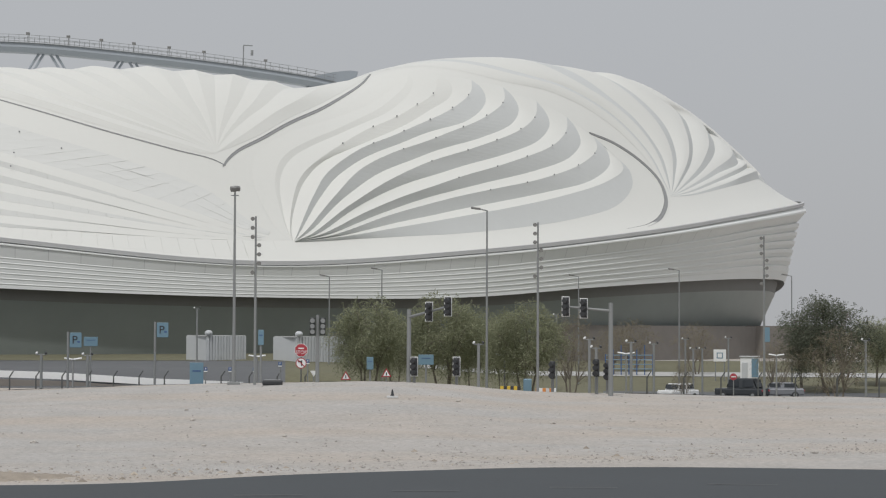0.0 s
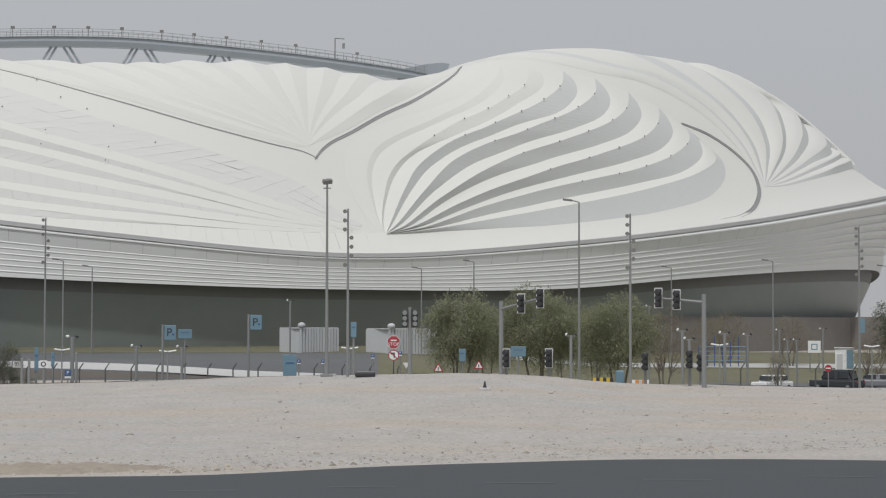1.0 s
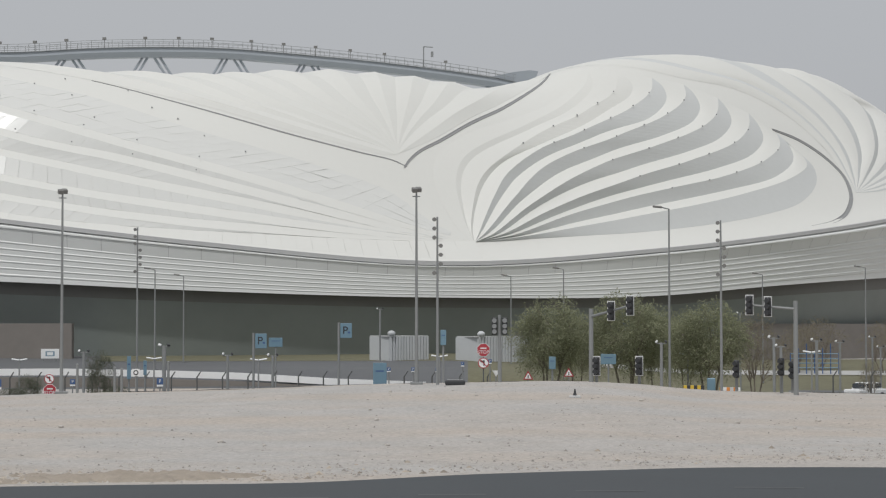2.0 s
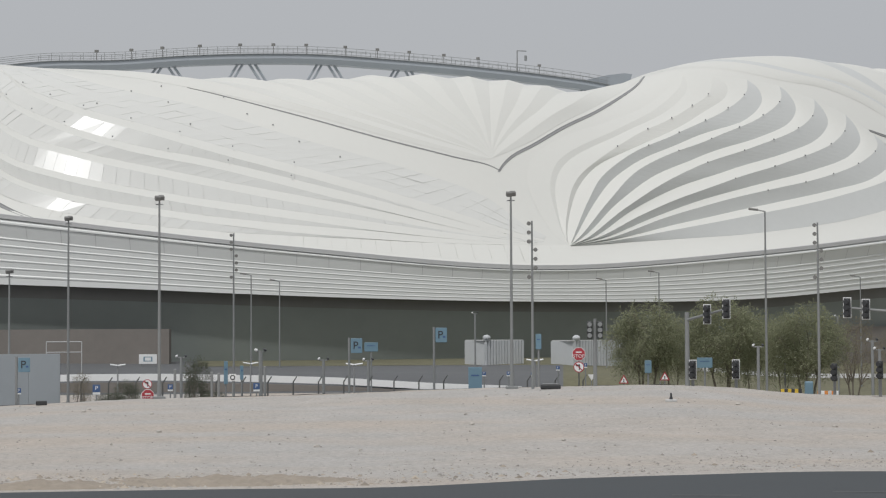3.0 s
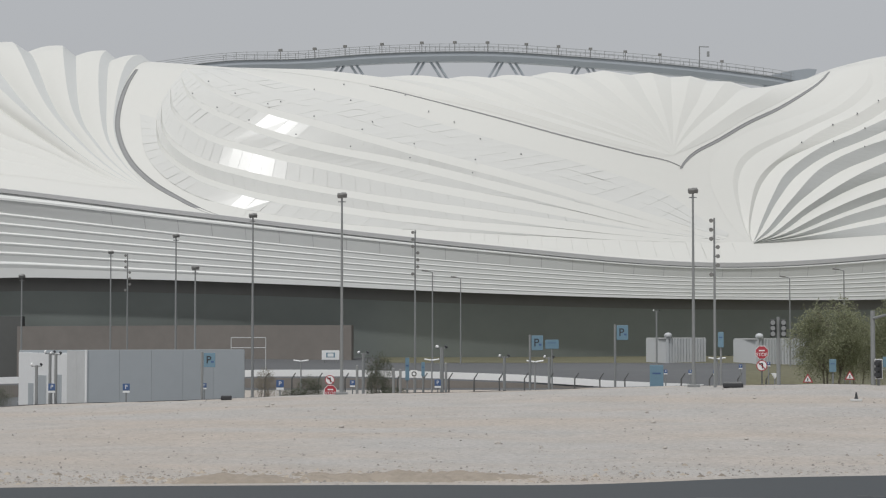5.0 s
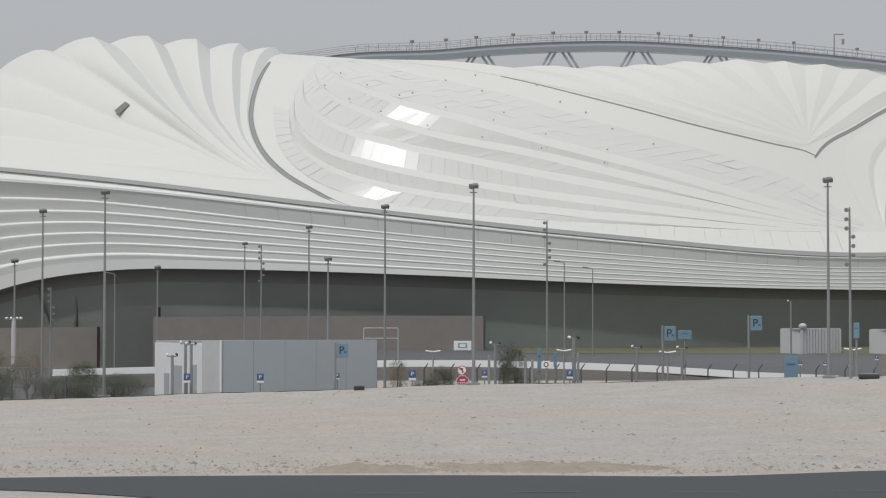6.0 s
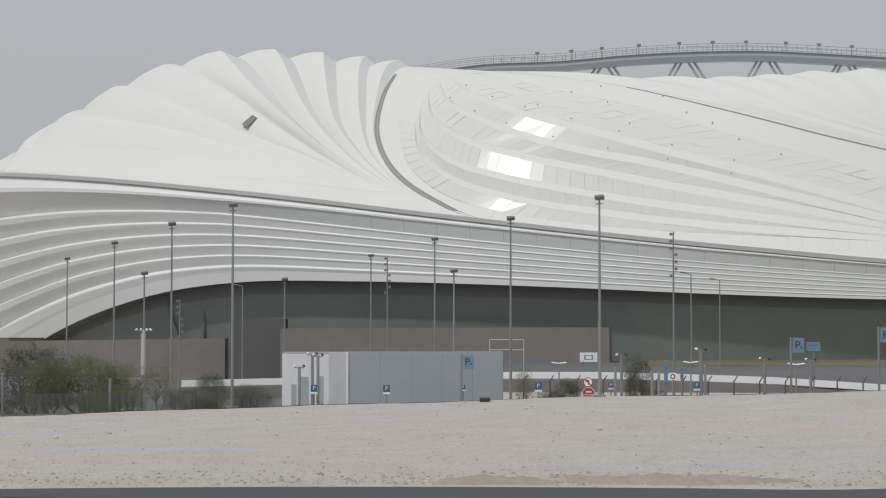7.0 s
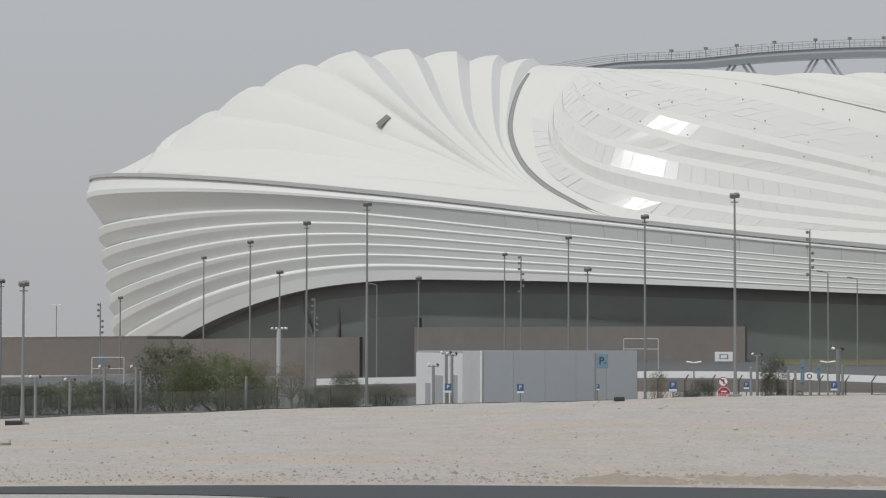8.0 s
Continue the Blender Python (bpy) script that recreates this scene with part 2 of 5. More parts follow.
lips = [first_lip + (last_lip - first_lip) * i / (N_LIP - 1) for i in range(N_LIP)]
out = lambda f: 1.0 - lean * f                 # the bowl's outer line at a share of its height
cut = (0.08 + 0.24 * side + 0.03 * east) * 0.115 * hb / 108   # depth of the recess over each lip
ring("louvre", [(rim_k - 0.001, zr - 0.105 * hb), (out(lips[0]) - cut, zr - lips[0] * hb)], M_LOUVRE, "broad grey face under the rim", smooth=False)
for i in range(N_LIP):
    f0, f1 = lips[i], lips[i + 1] if i < N_LIP - 1 else 1.0 + 0 * mid
    step = f1 - f0
    rows = [(out(f0) - cut, zr - f0 * hb), (out(f0) - 0.12 * cut, zr - (f0 + 0.1 * ledge * step) * hb), (out(f0), zr - (f0 + 0.16 * ledge * step) * hb), (out(f0 + 0.4 * step), zr - (f0 + (0.24 + 0.28 * side) * step) * hb), (out(f0 + 0.5 * step) - (0.15 + 0.75 * mid) * cut, zr - (f0 + (0.34 + 0.28 * side) * step) * hb), (out(f1) - (cut if i < N_LIP - 1 else 0.3 * cut), zr - f1 * hb)]
    ring("louvre", rows, M_LOUVRE, smooth=False)
# upright joints between the sheets under the rim
for th in range(-38, 42, 2):
    i = th + 180
    k0, k1 = rim_k[i] - 0.0007, 1.0002 - lean[i] * lips[0][i] - cut[i]
    z0, z1 = zr[i] - 0.11 * hb[i], zr[i] - (lips[0][i] - 0.006) * hb[i]
    v = []
    for t2 in (th - 0.014, th + 0.014):
        for k, z in ((k0, z0), (k1, z1)):
            x, y = plan(t2, k)
            v.append((float(x), float(y), float(z)))
    mesh_object("sheet_joint", v, [(0, 2, 3, 1)], M_RIM, stadium)
kb = 1.0 - lean - 0.3 * cut
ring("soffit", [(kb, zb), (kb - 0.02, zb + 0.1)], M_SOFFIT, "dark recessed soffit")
wall_rows = [(kb - 0.016 + 0.008 * east, zb + 0.2), (kb - 0.018 + 0.006 * east, zb * 0.86), (kb - 0.03 - 0.004 * east, zb * 0.4), (kb - 0.041 - 0.012 * east, zb * 0 - 1.0)]
ring("glazed_wall", wall_rows[1:], M_GLASS, "dark green tinted glass wall")
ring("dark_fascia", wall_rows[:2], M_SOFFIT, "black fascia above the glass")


def curve_points(pts, n=48):
    """A smooth line through a few (angle, rise) knots."""
    p = np.array(pts, float)
    q = shell(p[:, 0], p[:, 1])
    t = np.concatenate([[0], np.cumsum(np.sqrt(np.linalg.norm(np.diff(q, axis=0), axis=1)) + 1e-3)])
    t /= t[-1]
    u = np.linspace(0, 1, n)
    return np.stack([spline(u, t, p[:, 0]), spline(u, t, p[:, 1])], -1)


def strip(name, a, b, off_a, off_b, rows, mat, profile=None, label="", smooth=True):
    """A strip of the roof between two lines, with the offsets of its two edges and a profile between them."""
    v = []
    for w in np.linspace(0, 1, rows):
        c = a * (1 - w) + b * w
        o = off_a * (1 - w) + off_b * w
        if profile is not None:
            o = o + profile(w)
        v.append(shell_off(c[:, 0], c[:, 1], o))
    return mesh_object(name, np.concatenate(v), grid_faces(rows, len(a)), mat, stadium, label, smooth)


def gap(a, b):
    return np.linalg.norm(shell(a[:, 0], a[:, 1]) - shell(b[:, 0], b[:, 1]), axis=1)


RIGHT, LEFT, FAN, L_END, R_END = [], [], [], [], []
LEFT_LINES = {}


def right_rib(lit, foot, rise):
    RIGHT.append((curve_points(lit), curve_points(foot), rise))


def left_rib(lit, foot):
    LEFT.append((curve_points(lit, 61), curve_points(foot, 61)))


def left_edge(line):
    LEFT_LINES["edge"] = curve_points(line, 61)


def left_top(line):
    LEFT_LINES["top"] = curve_points(line, 61)


def fan_rib(line):
    (a, s), (b, e) = line[-2:]
    FAN.append(curve_points(line + [(b + (b - a) * (0.995 - e) / (e - s), 0.995)]))


def left_end_rib(line):
    L_END.append(curve_points(line))


def right_end_rib(line):
    R_END.append(curve_points(line))


def ribbon(line, width, lift, depth):
    p0 = shell_off(line[:, 0], line[:, 1], np.zeros(len(line)))
    p1 = shell_off(line[:, 0], line[:, 1], np.ones(len(line)))
    n = p1 - p0
    t = np.gradient(p0, axis=0)
    side = np.cross(t, n)
    side /= np.linalg.norm(side, axis=1, keepdims=True)
    width = (width * (0.4 + 0.6 * np.sin(np.pi * np.linspace(0, 1, len(line))).clip(0) ** 0.5))[:, None]
    rows = []
    for sx, h in ((-0.5, -depth), (-0.5, lift), (-0.36, lift), (-0.3, lift * 0.3), (0.3, lift * 0.3), (0.36, lift), (0.5, lift), (0.5, -depth)):
        rows.append(p0 + side * width * sx + n * h)
    return np.concatenate(rows), grid_faces(8, len(line))


def gutter(line, width, label):
    c = curve_points(line, 60)
    v, f = ribbon(c, width, 0.12 * width, 0.3)
    mesh_object("roof_gutter", v, f, M_GROOVE, stadium, label)


def hatch(corners):
    p = np.array(corners)
    top = shell_off(p[:, 0], p[:, 1], np.full(4, 0.62))
    low = shell_off(p[:, 0], p[:, 1], np.full(4, 0.59))
    mesh_object("roof_hatch", np.concatenate([top, low]), [(0, 1, 2, 3), (0, 4, 5, 1), (1, 5, 6, 2), (2, 6, 7, 3), (3, 7, 4, 0)], M_SOFFIT, stadium, "open dark hatch in the roof")


# ribs of the leaf to the right of the middle: lit edge, then foot of the step
right_rib([(2.98, 0.0526), (2.79, 0.0768), (2.72, 0.1412), (2.94, 0.2275), (4.08, 0.3092), (6.82, 0.3908), (11.89, 0.5125), (16.32, 0.6051), (18.65, 0.6774), (20.02, 0.7715)], [(2.98, 0.0526), (2.85, 0.0775), (2.94, 0.1427), (3.40, 0.2304), (4.52, 0.2982), (7.15, 0.3760), (12.26, 0.4911), (16.82, 0.5672), (19.03, 0.6436), (20.02, 0.7715)], 0.15)
right_rib([(2.98, 0.0526), (2.93, 0.0755), (3.55, 0.1392), (4.87, 0.2303), (6.94, 0.3043), (12.53, 0.4507), (17.21, 0.5104), (20.43, 0.5664), (22.34, 0.6904)], [(2.98, 0.0526), (3.07, 0.0775), (3.87, 0.1432), (5.45, 0.2335), (8.05, 0.3218), (13.17, 0.4137), (18.12, 0.4714), (21.98, 0.5399), (22.81, 0.6106), (22.34, 0.6904)], 0.4)
right_rib([(2.98, 0.0526), (3.66, 0.0835), (5.60, 0.1782), (7.34, 0.2550), (11.18, 0.3554), (15.48, 0.4085), (20.40, 0.4505), (23.92, 0.5321), (25.28, 0.6213)], [(2.98, 0.0526), (3.99, 0.0880), (6.25, 0.1792), (8.52, 0.2607), (11.95, 0.3387), (16.63, 0.3847), (22.27, 0.4075), (25.11, 0.4857), (25.62, 0.5579), (25.28, 0.6213)], 0.75)
right_rib([(2.98, 0.0526), (4.26, 0.0816), (7.02, 0.1674), (10.31, 0.2679), (13.91, 0.3242), (18.02, 0.3470), (23.29, 0.3932), (26.86, 0.4734), (28.05, 0.559)], [(2.98, 0.0526), (4.85, 0.0877), (8.27, 0.1812), (12.28, 0.2674), (16.58, 0.3067), (22.4, 0.3288), (26.54, 0.3749), (28.14, 0.4387), (28.37, 0.5119), (28.05, 0.559)], 1)
right_rib([(2.98, 0.0526), (4.58, 0.0705), (8.19, 0.1457), (12.29, 0.2202), (15.76, 0.2604), (20.55, 0.2812), (26.28, 0.3304), (29.15, 0.3911), (30.74, 0.4686)], [(2.98, 0.0526), (5.43, 0.0799), (9.45, 0.1589), (14.01, 0.2178), (18.40, 0.2374), (24.34, 0.2626), (28.29, 0.2999), (30.49, 0.3596), (30.91, 0.416), (30.74, 0.4686)], 1.05)
right_rib([(2.98, 0.0526), (5.43, 0.0693), (9.34, 0.1237), (13.12, 0.1645), (17.46, 0.1919), (22.96, 0.2174), (28.96, 0.2669), (31.69, 0.3256), (33.08, 0.3892)], [(2.98, 0.0526), (6.28, 0.0763), (10.49, 0.1249), (14.82, 0.1614), (20.23, 0.1776), (26.21, 0.1983), (30.57, 0.2319), (32.86, 0.2859), (33.28, 0.3433), (33.08, 0.3892)], 1.05)
right_rib([(2.98, 0.0526), (6.04, 0.0639), (11.08, 0.1102), (15.74, 0.1360), (21.06, 0.1478), (25.79, 0.1616), (30.92, 0.1993), (34.04, 0.2534), (34.74, 0.3019)], [(2.98, 0.0526), (7.08, 0.0696), (11.53, 0.0964), (16.12, 0.1123), (20.89, 0.1202), (26.12, 0.132), (31.52, 0.1545), (34.77, 0.2058), (35.32, 0.2611), (34.74, 0.3019)], 0.95)
right_rib([(2.98, 0.0526), (6.43, 0.0582), (11.11, 0.0734), (16.01, 0.0843), (21.23, 0.0921), (26.54, 0.1073), (32.63, 0.1397), (35.69, 0.1801), (36.05, 0.214)], [(2.98, 0.0526), (7.36, 0.0573), (11.87, 0.0563), (16.51, 0.0501), (21.52, 0.0481), (27.16, 0.0541), (32.44, 0.0774), (35.73, 0.1321), (36.46, 0.1775), (36.05, 0.214)], 0.8)
# ribs of the leaf to the left of the middle
left_rib([(3.02, 0.0563), (0.2, 0.0785), (-5.26, 0.1396), (-13.25, 0.2271), (-21.36, 0.3202), (-27.06, 0.3958), (-32.34, 0.4696), (-36.67, 0.5787), (-39.87, 0.7749)], [(3.02, 0.0563), (0.08, 0.0707), (-5.51, 0.1174), (-13.44, 0.1963), (-21.43, 0.2792), (-27.02, 0.3456), (-32.18, 0.4145), (-36.44, 0.5276), (-39.74, 0.7508)])
left_rib([(3.02, 0.0563), (0.15, 0.0726), (-5.37, 0.1159), (-13.28, 0.1817), (-21.42, 0.2578), (-28.29, 0.3036), (-33.55, 0.3785), (-37.46, 0.4882), (-39.59, 0.6667)], [(3.02, 0.0563), (0.03, 0.0649), (-5.62, 0.0945), (-13.47, 0.1528), (-21.49, 0.2209), (-28.24, 0.2609), (-33.4, 0.3325), (-37.27, 0.4475), (-39.51, 0.6517)])
left_rib([(3.02, 0.0563), (-1.48, 0.0768), (-9.4, 0.1203), (-17.2, 0.1641), (-24.91, 0.2077), (-31.14, 0.2484), (-35.25, 0.297), (-38.15, 0.4011), (-39.5, 0.5497)], [(3.02, 0.0563), (-1.6, 0.0689), (-9.61, 0.0978), (-17.33, 0.1343), (-24.93, 0.1724), (-31.04, 0.2088), (-35.09, 0.2572), (-37.98, 0.3675), (-39.46, 0.5393)])
left_rib([(3.02, 0.0563), (-1.55, 0.068), (-9.49, 0.0889), (-17.15, 0.1089), (-24.59, 0.127), (-31.3, 0.1562), (-35.28, 0.1983), (-37.95, 0.2886), (-39.27, 0.427)], [(3.02, 0.0563), (-1.67, 0.0603), (-9.7, 0.0673), (-17.28, 0.0813), (-24.6, 0.0956), (-31.19, 0.1217), (-35.12, 0.1643), (-37.81, 0.2613), (-39.23, 0.4193)])
left_rib([(3.02, 0.0563), (-1.59, 0.0623), (-9.55, 0.0677), (-17.11, 0.0675), (-24.35, 0.0737), (-30.83, 0.0918), (-34.75, 0.1348), (-37.63, 0.2221), (-39.04, 0.3465)], [(3.02, 0.0563), (-1.71, 0.0546), (-9.76, 0.0466), (-17.23, 0.0412), (-24.34, 0.0443), (-30.71, 0.0601), (-34.59, 0.1038), (-37.5, 0.1977), (-39.01, 0.3399)])
# outer line of the left leaf, along the gutter
left_edge([(3.02, 0.0563), (-1.65, 0.0552), (-9.62, 0.0471), (-17.07, 0.0344), (-24.07, 0.0242), (-30.3, 0.0316), (-34.86, 0.0711), (-38.19, 0.172), (-40.28, 0.3527)])
left_top([(3.02, 0.0563), (0.38, 0.0995), (-2.48, 0.1878), (-8.18, 0.2678), (-16.53, 0.3846), (-24.37, 0.5463), (-31.62, 0.6679), (-37.4, 0.848)])
# middle fan
fan_rib([(-1.24, 0.3168), (-2.09, 0.3110), (-4.48, 0.3326), (-10.5, 0.4114), (-17.48, 0.5517), (-24.81, 0.7123)])
fan_rib([(-1.24, 0.3168), (-2.93, 0.3473), (-6, 0.3908), (-9.71, 0.4562), (-14.69, 0.5728), (-20.21, 0.7863)])
fan_rib([(-1.24, 0.3168), (-2.63, 0.3491), (-5.19, 0.3959), (-8.3, 0.4637), (-12.49, 0.5834), (-17.11, 0.842)])
fan_rib([(-1.24, 0.3168), (-1.85, 0.3518), (-3.52, 0.4027), (-5.93, 0.4716), (-9.57, 0.5896), (-13.83, 0.8577)])
fan_rib([(-1.24, 0.3168), (-1.65, 0.3526), (-2.83, 0.4105), (-4.6, 0.477), (-7.26, 0.5935), (-10.3, 0.8284)])
fan_rib([(-1.24, 0.3168), (-1.45, 0.3536), (-2.11, 0.4136), (-3.17, 0.4839), (-4.76, 0.6024), (-6.48, 0.8246)])
fan_rib([(-1.24, 0.3168), (-1.25, 0.3541), (-1.45, 0.4152), (-1.78, 0.4937), (-2.30, 0.6208), (-2.49, 0.9093)])
fan_rib([(-1.24, 0.3168), (-1.08, 0.3536), (-0.82, 0.4144), (-0.50, 0.4931), (0.01, 0.6217), (0.91, 0.8514)])
fan_rib([(-1.24, 0.3168), (-0.90, 0.3521), (-0.19, 0.4107), (0.80, 0.4872), (2.37, 0.6135), (4.8, 0.908)])
fan_rib([(-1.24, 0.3168), (-0.71, 0.3506), (0.46, 0.4073), (2.15, 0.4817), (4.85, 0.6089), (9.2, 0.94)])
fan_rib([(-1.24, 0.3168), (0.76, 0.3566), (3.44, 0.4232), (9.47, 0.6393), (14.02, 0.8327)])
# lobe over the far left end
left_end_rib([(-36.83, 0.0584), (-39.41, 0.1566), (-41.03, 0.2568), (-42.21, 0.4016), (-43.5, 0.694), (-44.23, 0.97)])
left_end_rib([(-36.83, 0.0584), (-39.3, 0.1353), (-41.33, 0.2292), (-43.07, 0.3971), (-46.44, 0.8178), (-47.17, 0.97)])
left_end_rib([(-36.83, 0.0584), (-39.26, 0.1142), (-41.72, 0.1973), (-44.52, 0.3403), (-50.8, 0.952)])
left_end_rib([(-36.83, 0.0584), (-39.28, 0.0996), (-42.99, 0.2029), (-47.04, 0.3785), (-55.4, 0.944)])
left_end_rib([(-36.83, 0.0584), (-39.34, 0.089), (-43.55, 0.1805), (-49.21, 0.3673), (-61.31, 0.9303)])
left_end_rib([(-36.83, 0.0584), (-39.4, 0.0786), (-44.18, 0.1655), (-51.99, 0.3597), (-65.6, 0.756), (-70.01, 0.97)])
left_end_rib([(-36.83, 0.0584), (-39.53, 0.0738), (-44.81, 0.1507), (-53.76, 0.275), (-70.8, 0.592), (-82.99, 0.97)])
left_end_rib([(-36.83, 0.0584), (-39.63, 0.0673), (-45.29, 0.1255), (-55.13, 0.2049), (-74.4, 0.404), (-88.4, 0.97)])
left_end_rib([(-36.83, 0.0584), (-39.72, 0.0608), (-45.71, 0.099), (-55.97, 0.1188), (-76.79, 0.2094), (-90.79, 0.97)])
left_end_rib([(-36.83, 0.0584), (-39.56, 0.05), (-45.71, 0.0522), (-55.8, 0.0355), (-69.54, 0.0053), (-83.54, 0.97)])
# lobe over the far right end
right_end_rib([(39.24, 0.0824), (39.44, 0.1241), (39.64, 0.232), (37.85, 0.3756), (33.68, 0.5165), (27.59, 0.6226), (18.45, 0.97)])
right_end_rib([(39.24, 0.0824), (39.89, 0.1232), (40.89, 0.2315), (39.91, 0.3937), (36.58, 0.5503), (30.98, 0.6914), (24.35, 0.97)])
right_end_rib([(39.24, 0.0824), (40.67, 0.1313), (42.62, 0.2357), (42.97, 0.3898), (41.75, 0.5516), (40.4, 0.848), (40.07, 0.97)])
right_end_rib([(39.24, 0.0824), (41.6, 0.1336), (45.34, 0.2356), (47.92, 0.3788), (48.42, 0.5318), (48.2, 0.796), (48.11, 0.97)])
right_end_rib([(39.24, 0.0824), (41.95, 0.1191), (47.59, 0.2114), (52.25, 0.3348), (56.09, 0.4883), (53.42, 0.6239), (49.42, 0.97)])
right_end_rib([(39.24, 0.0824), (42.26, 0.1087), (49, 0.1751), (55.81, 0.2695), (60.8, 0.392), (59.2, 0.48), (56.8, 0.97)])
right_end_rib([(39.24, 0.0824), (42.4, 0.0988), (49.76, 0.1442), (61.8, 0.232), (62, 0.276), (61.2, 0.34), (60, 0.97)])
right_end_rib([(39.24, 0.0824), (42.61, 0.0887), (50.07, 0.1211), (63.52, 0.1757), (62.8, 0.164), (62, 0.204), (60.8, 0.97)])
right_end_rib([(39.24, 0.0824), (42.17, 0.0785), (47, 0.0873), (53.27, 0.1015), (61.8, 0.116), (63.2, 0.104), (65.3, 0.97)])
# gutters and seams
gutter([(-31, 0), (-32.59, 0.0116), (-34.76, 0.0424), (-37.08, 0.0861), (-39.05, 0.1476), (-40.45, 0.2214), (-41.48, 0.3099), (-42.46, 0.4764), (-43.23, 0.696)], 0.62, "grey curved roof gutter")
gutter([(30.97, 0.0122), (33.76, 0.0168), (36.22, 0.037), (38.41, 0.081), (39.32, 0.1377), (38.77, 0.2005), (37, 0.2688), (34.53, 0.316)], 0.6, "grey curved roof gutter")
gutter([(-0.95, 0.2684), (-0.29, 0.2998), (0.62, 0.3315), (3.29, 0.3992), (9.10, 0.5891), (13.87, 0.7787), (16.26, 0.8867), (17.83, 0.9967)], 0.42, "grey roof gutter")
gutter([(-0.71, 0.2728), (-1.72, 0.2930), (-4.53, 0.3196), (-10.52, 0.3956), (-17.47, 0.5279), (-25.02, 0.7101)], 0.2, "thin dark roof seam")
# roof hatch
hatch([(-51.02, 0.2475), (-50.44, 0.2335), (-50.26, 0.283), (-50.8, 0.2955)])

u48 = np.linspace(0, 1, 48)
# right leaf: white pleats that overhang steps, whose shade is put into a greyer colour
for i, (lit, foot, high) in enumerate(RIGHT):
    rise = 0.95 * high * np.sin(np.pi * u48).clip(0) ** 0.7 + 0.004
    before = RIGHT[i - 1][1] if i else np.stack([lit[:, 0] - 2.2 * np.sin(np.pi * u48) ** 0.8, lit[:, 1] + 0.03 * u48], -1)
    strip("roof_pleat", before, lit, np.zeros(48), rise, 6, M_MEMBRANE, label="white curved roof pleat")
    strip("pleat_step", lit, foot, rise, np.zeros(48), 4, M_STEP_SHADE if i > 1 else M_MEMBRANE, label="step between pleats, its shade painted in grey", smooth=False)


def folds(lines, ridge, height, most, fade=(), plain=99):
    """End pleats: a broad white face and a narrow face, greyed to paint in its shade, that meet in a crisp ridge."""
    for i, (a, b) in enumerate(zip(lines[:-1], lines[1:])):
        h = np.minimum(most, height * gap(a, b)) * (0.35 + 0.65 * u48)
        if i < len(fade):
            h = h * (1 - u48) ** fade[i]
        if i >= plain:
            h = h * (0.55 + 0.45 * u48 ** 2)
        top = a * (1 - ridge) + b * ridge
        first, second = (M_STEP_SHADE, M_MEMBRANE) if ridge < 0.5 else (M_MEMBRANE, M_STEP_SHADE)
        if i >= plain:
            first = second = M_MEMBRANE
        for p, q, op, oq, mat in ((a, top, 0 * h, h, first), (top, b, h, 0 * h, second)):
            strip("end_pleat", p, q, op, oq, 6, mat, (lambda w: 0.25 * h * math.sin(math.pi * w)) if mat is M_MEMBRANE else None, "white face of an end pleat" if mat is M_MEMBRANE else "end pleat face with its shade painted in grey")


def tents(lines, height, most):
    for a, b in zip(lines[:-1], lines[1:]):
        h = np.minimum(most, height * gap(a, b) * (0.8 + 0.7 * u48 ** 3))
        mid = 0.5 * (a + b)
        strip("fan_pleat", a, mid, 0 * h + 0.002, h, 3, M_MEMBRANE, label="lit side of a fan pleat")
        strip("fan_pleat", mid, b, h, 0 * h + 0.002, 3, M_MEMBRANE, label="shaded side of a fan pleat")


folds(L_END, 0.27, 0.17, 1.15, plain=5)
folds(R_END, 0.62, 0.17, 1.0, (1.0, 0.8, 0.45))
tents(FAN, 0.055, 0.5)

# left leaf: rows of glossy panels between low steps
rng = np.random.default_rng(4)


def panel_row(a, b, off_a, off_b, count, start=0.03, stop=1.0, mat=M_PANEL):
    """One row of flat panels, each a piece of its own with a small tilt."""
    idx = np.linspace(start, stop, count + 1) ** 0.8 * (len(a) - 1)

    def at(line, off, k):
        j = min(int(k), len(line) - 2)
        w = k - j
        return line[j] * (1 - w) + line[j + 1] * w, off[j] * (1 - w) + off[j + 1] * w

    for i in range(count):
        i0, i1 = idx[i] + 0.006, idx[i + 1] - 0.006
        q = []
        for line, other, off, oo, ks in ((a, b, off_a, off_b, (i0, i1)), (b, a, off_b, off_a, (i1, i0))):
            for k in ks:
                c, o = at(line, off, k)
                c2, o2 = at(other, oo, k)
                q.append((0.999 * c + 0.001 * c2, 0.999 * o + 0.001 * o2))
        c = np.array([x[0] for x in q])
        o = np.array([x[1] for x in q]) + rng.normal(0, 0.01) * np.array([-1, 1, 1, -1]) + rng.normal(0, 0.01) * np.array([-1, -1, 1, 1])
        top = shell_off(c[:, 0], c[:, 1], o)
        low = shell_off(c[:, 0], c[:, 1], o - 0.018)
        mesh_object("roof_panel", np.concatenate([top, low]), [(0, 1, 2, 3), (4, 5, 1, 0), (5, 6, 2, 1), (6, 7, 3, 2), (7, 4, 0, 3)], mat, stadium)


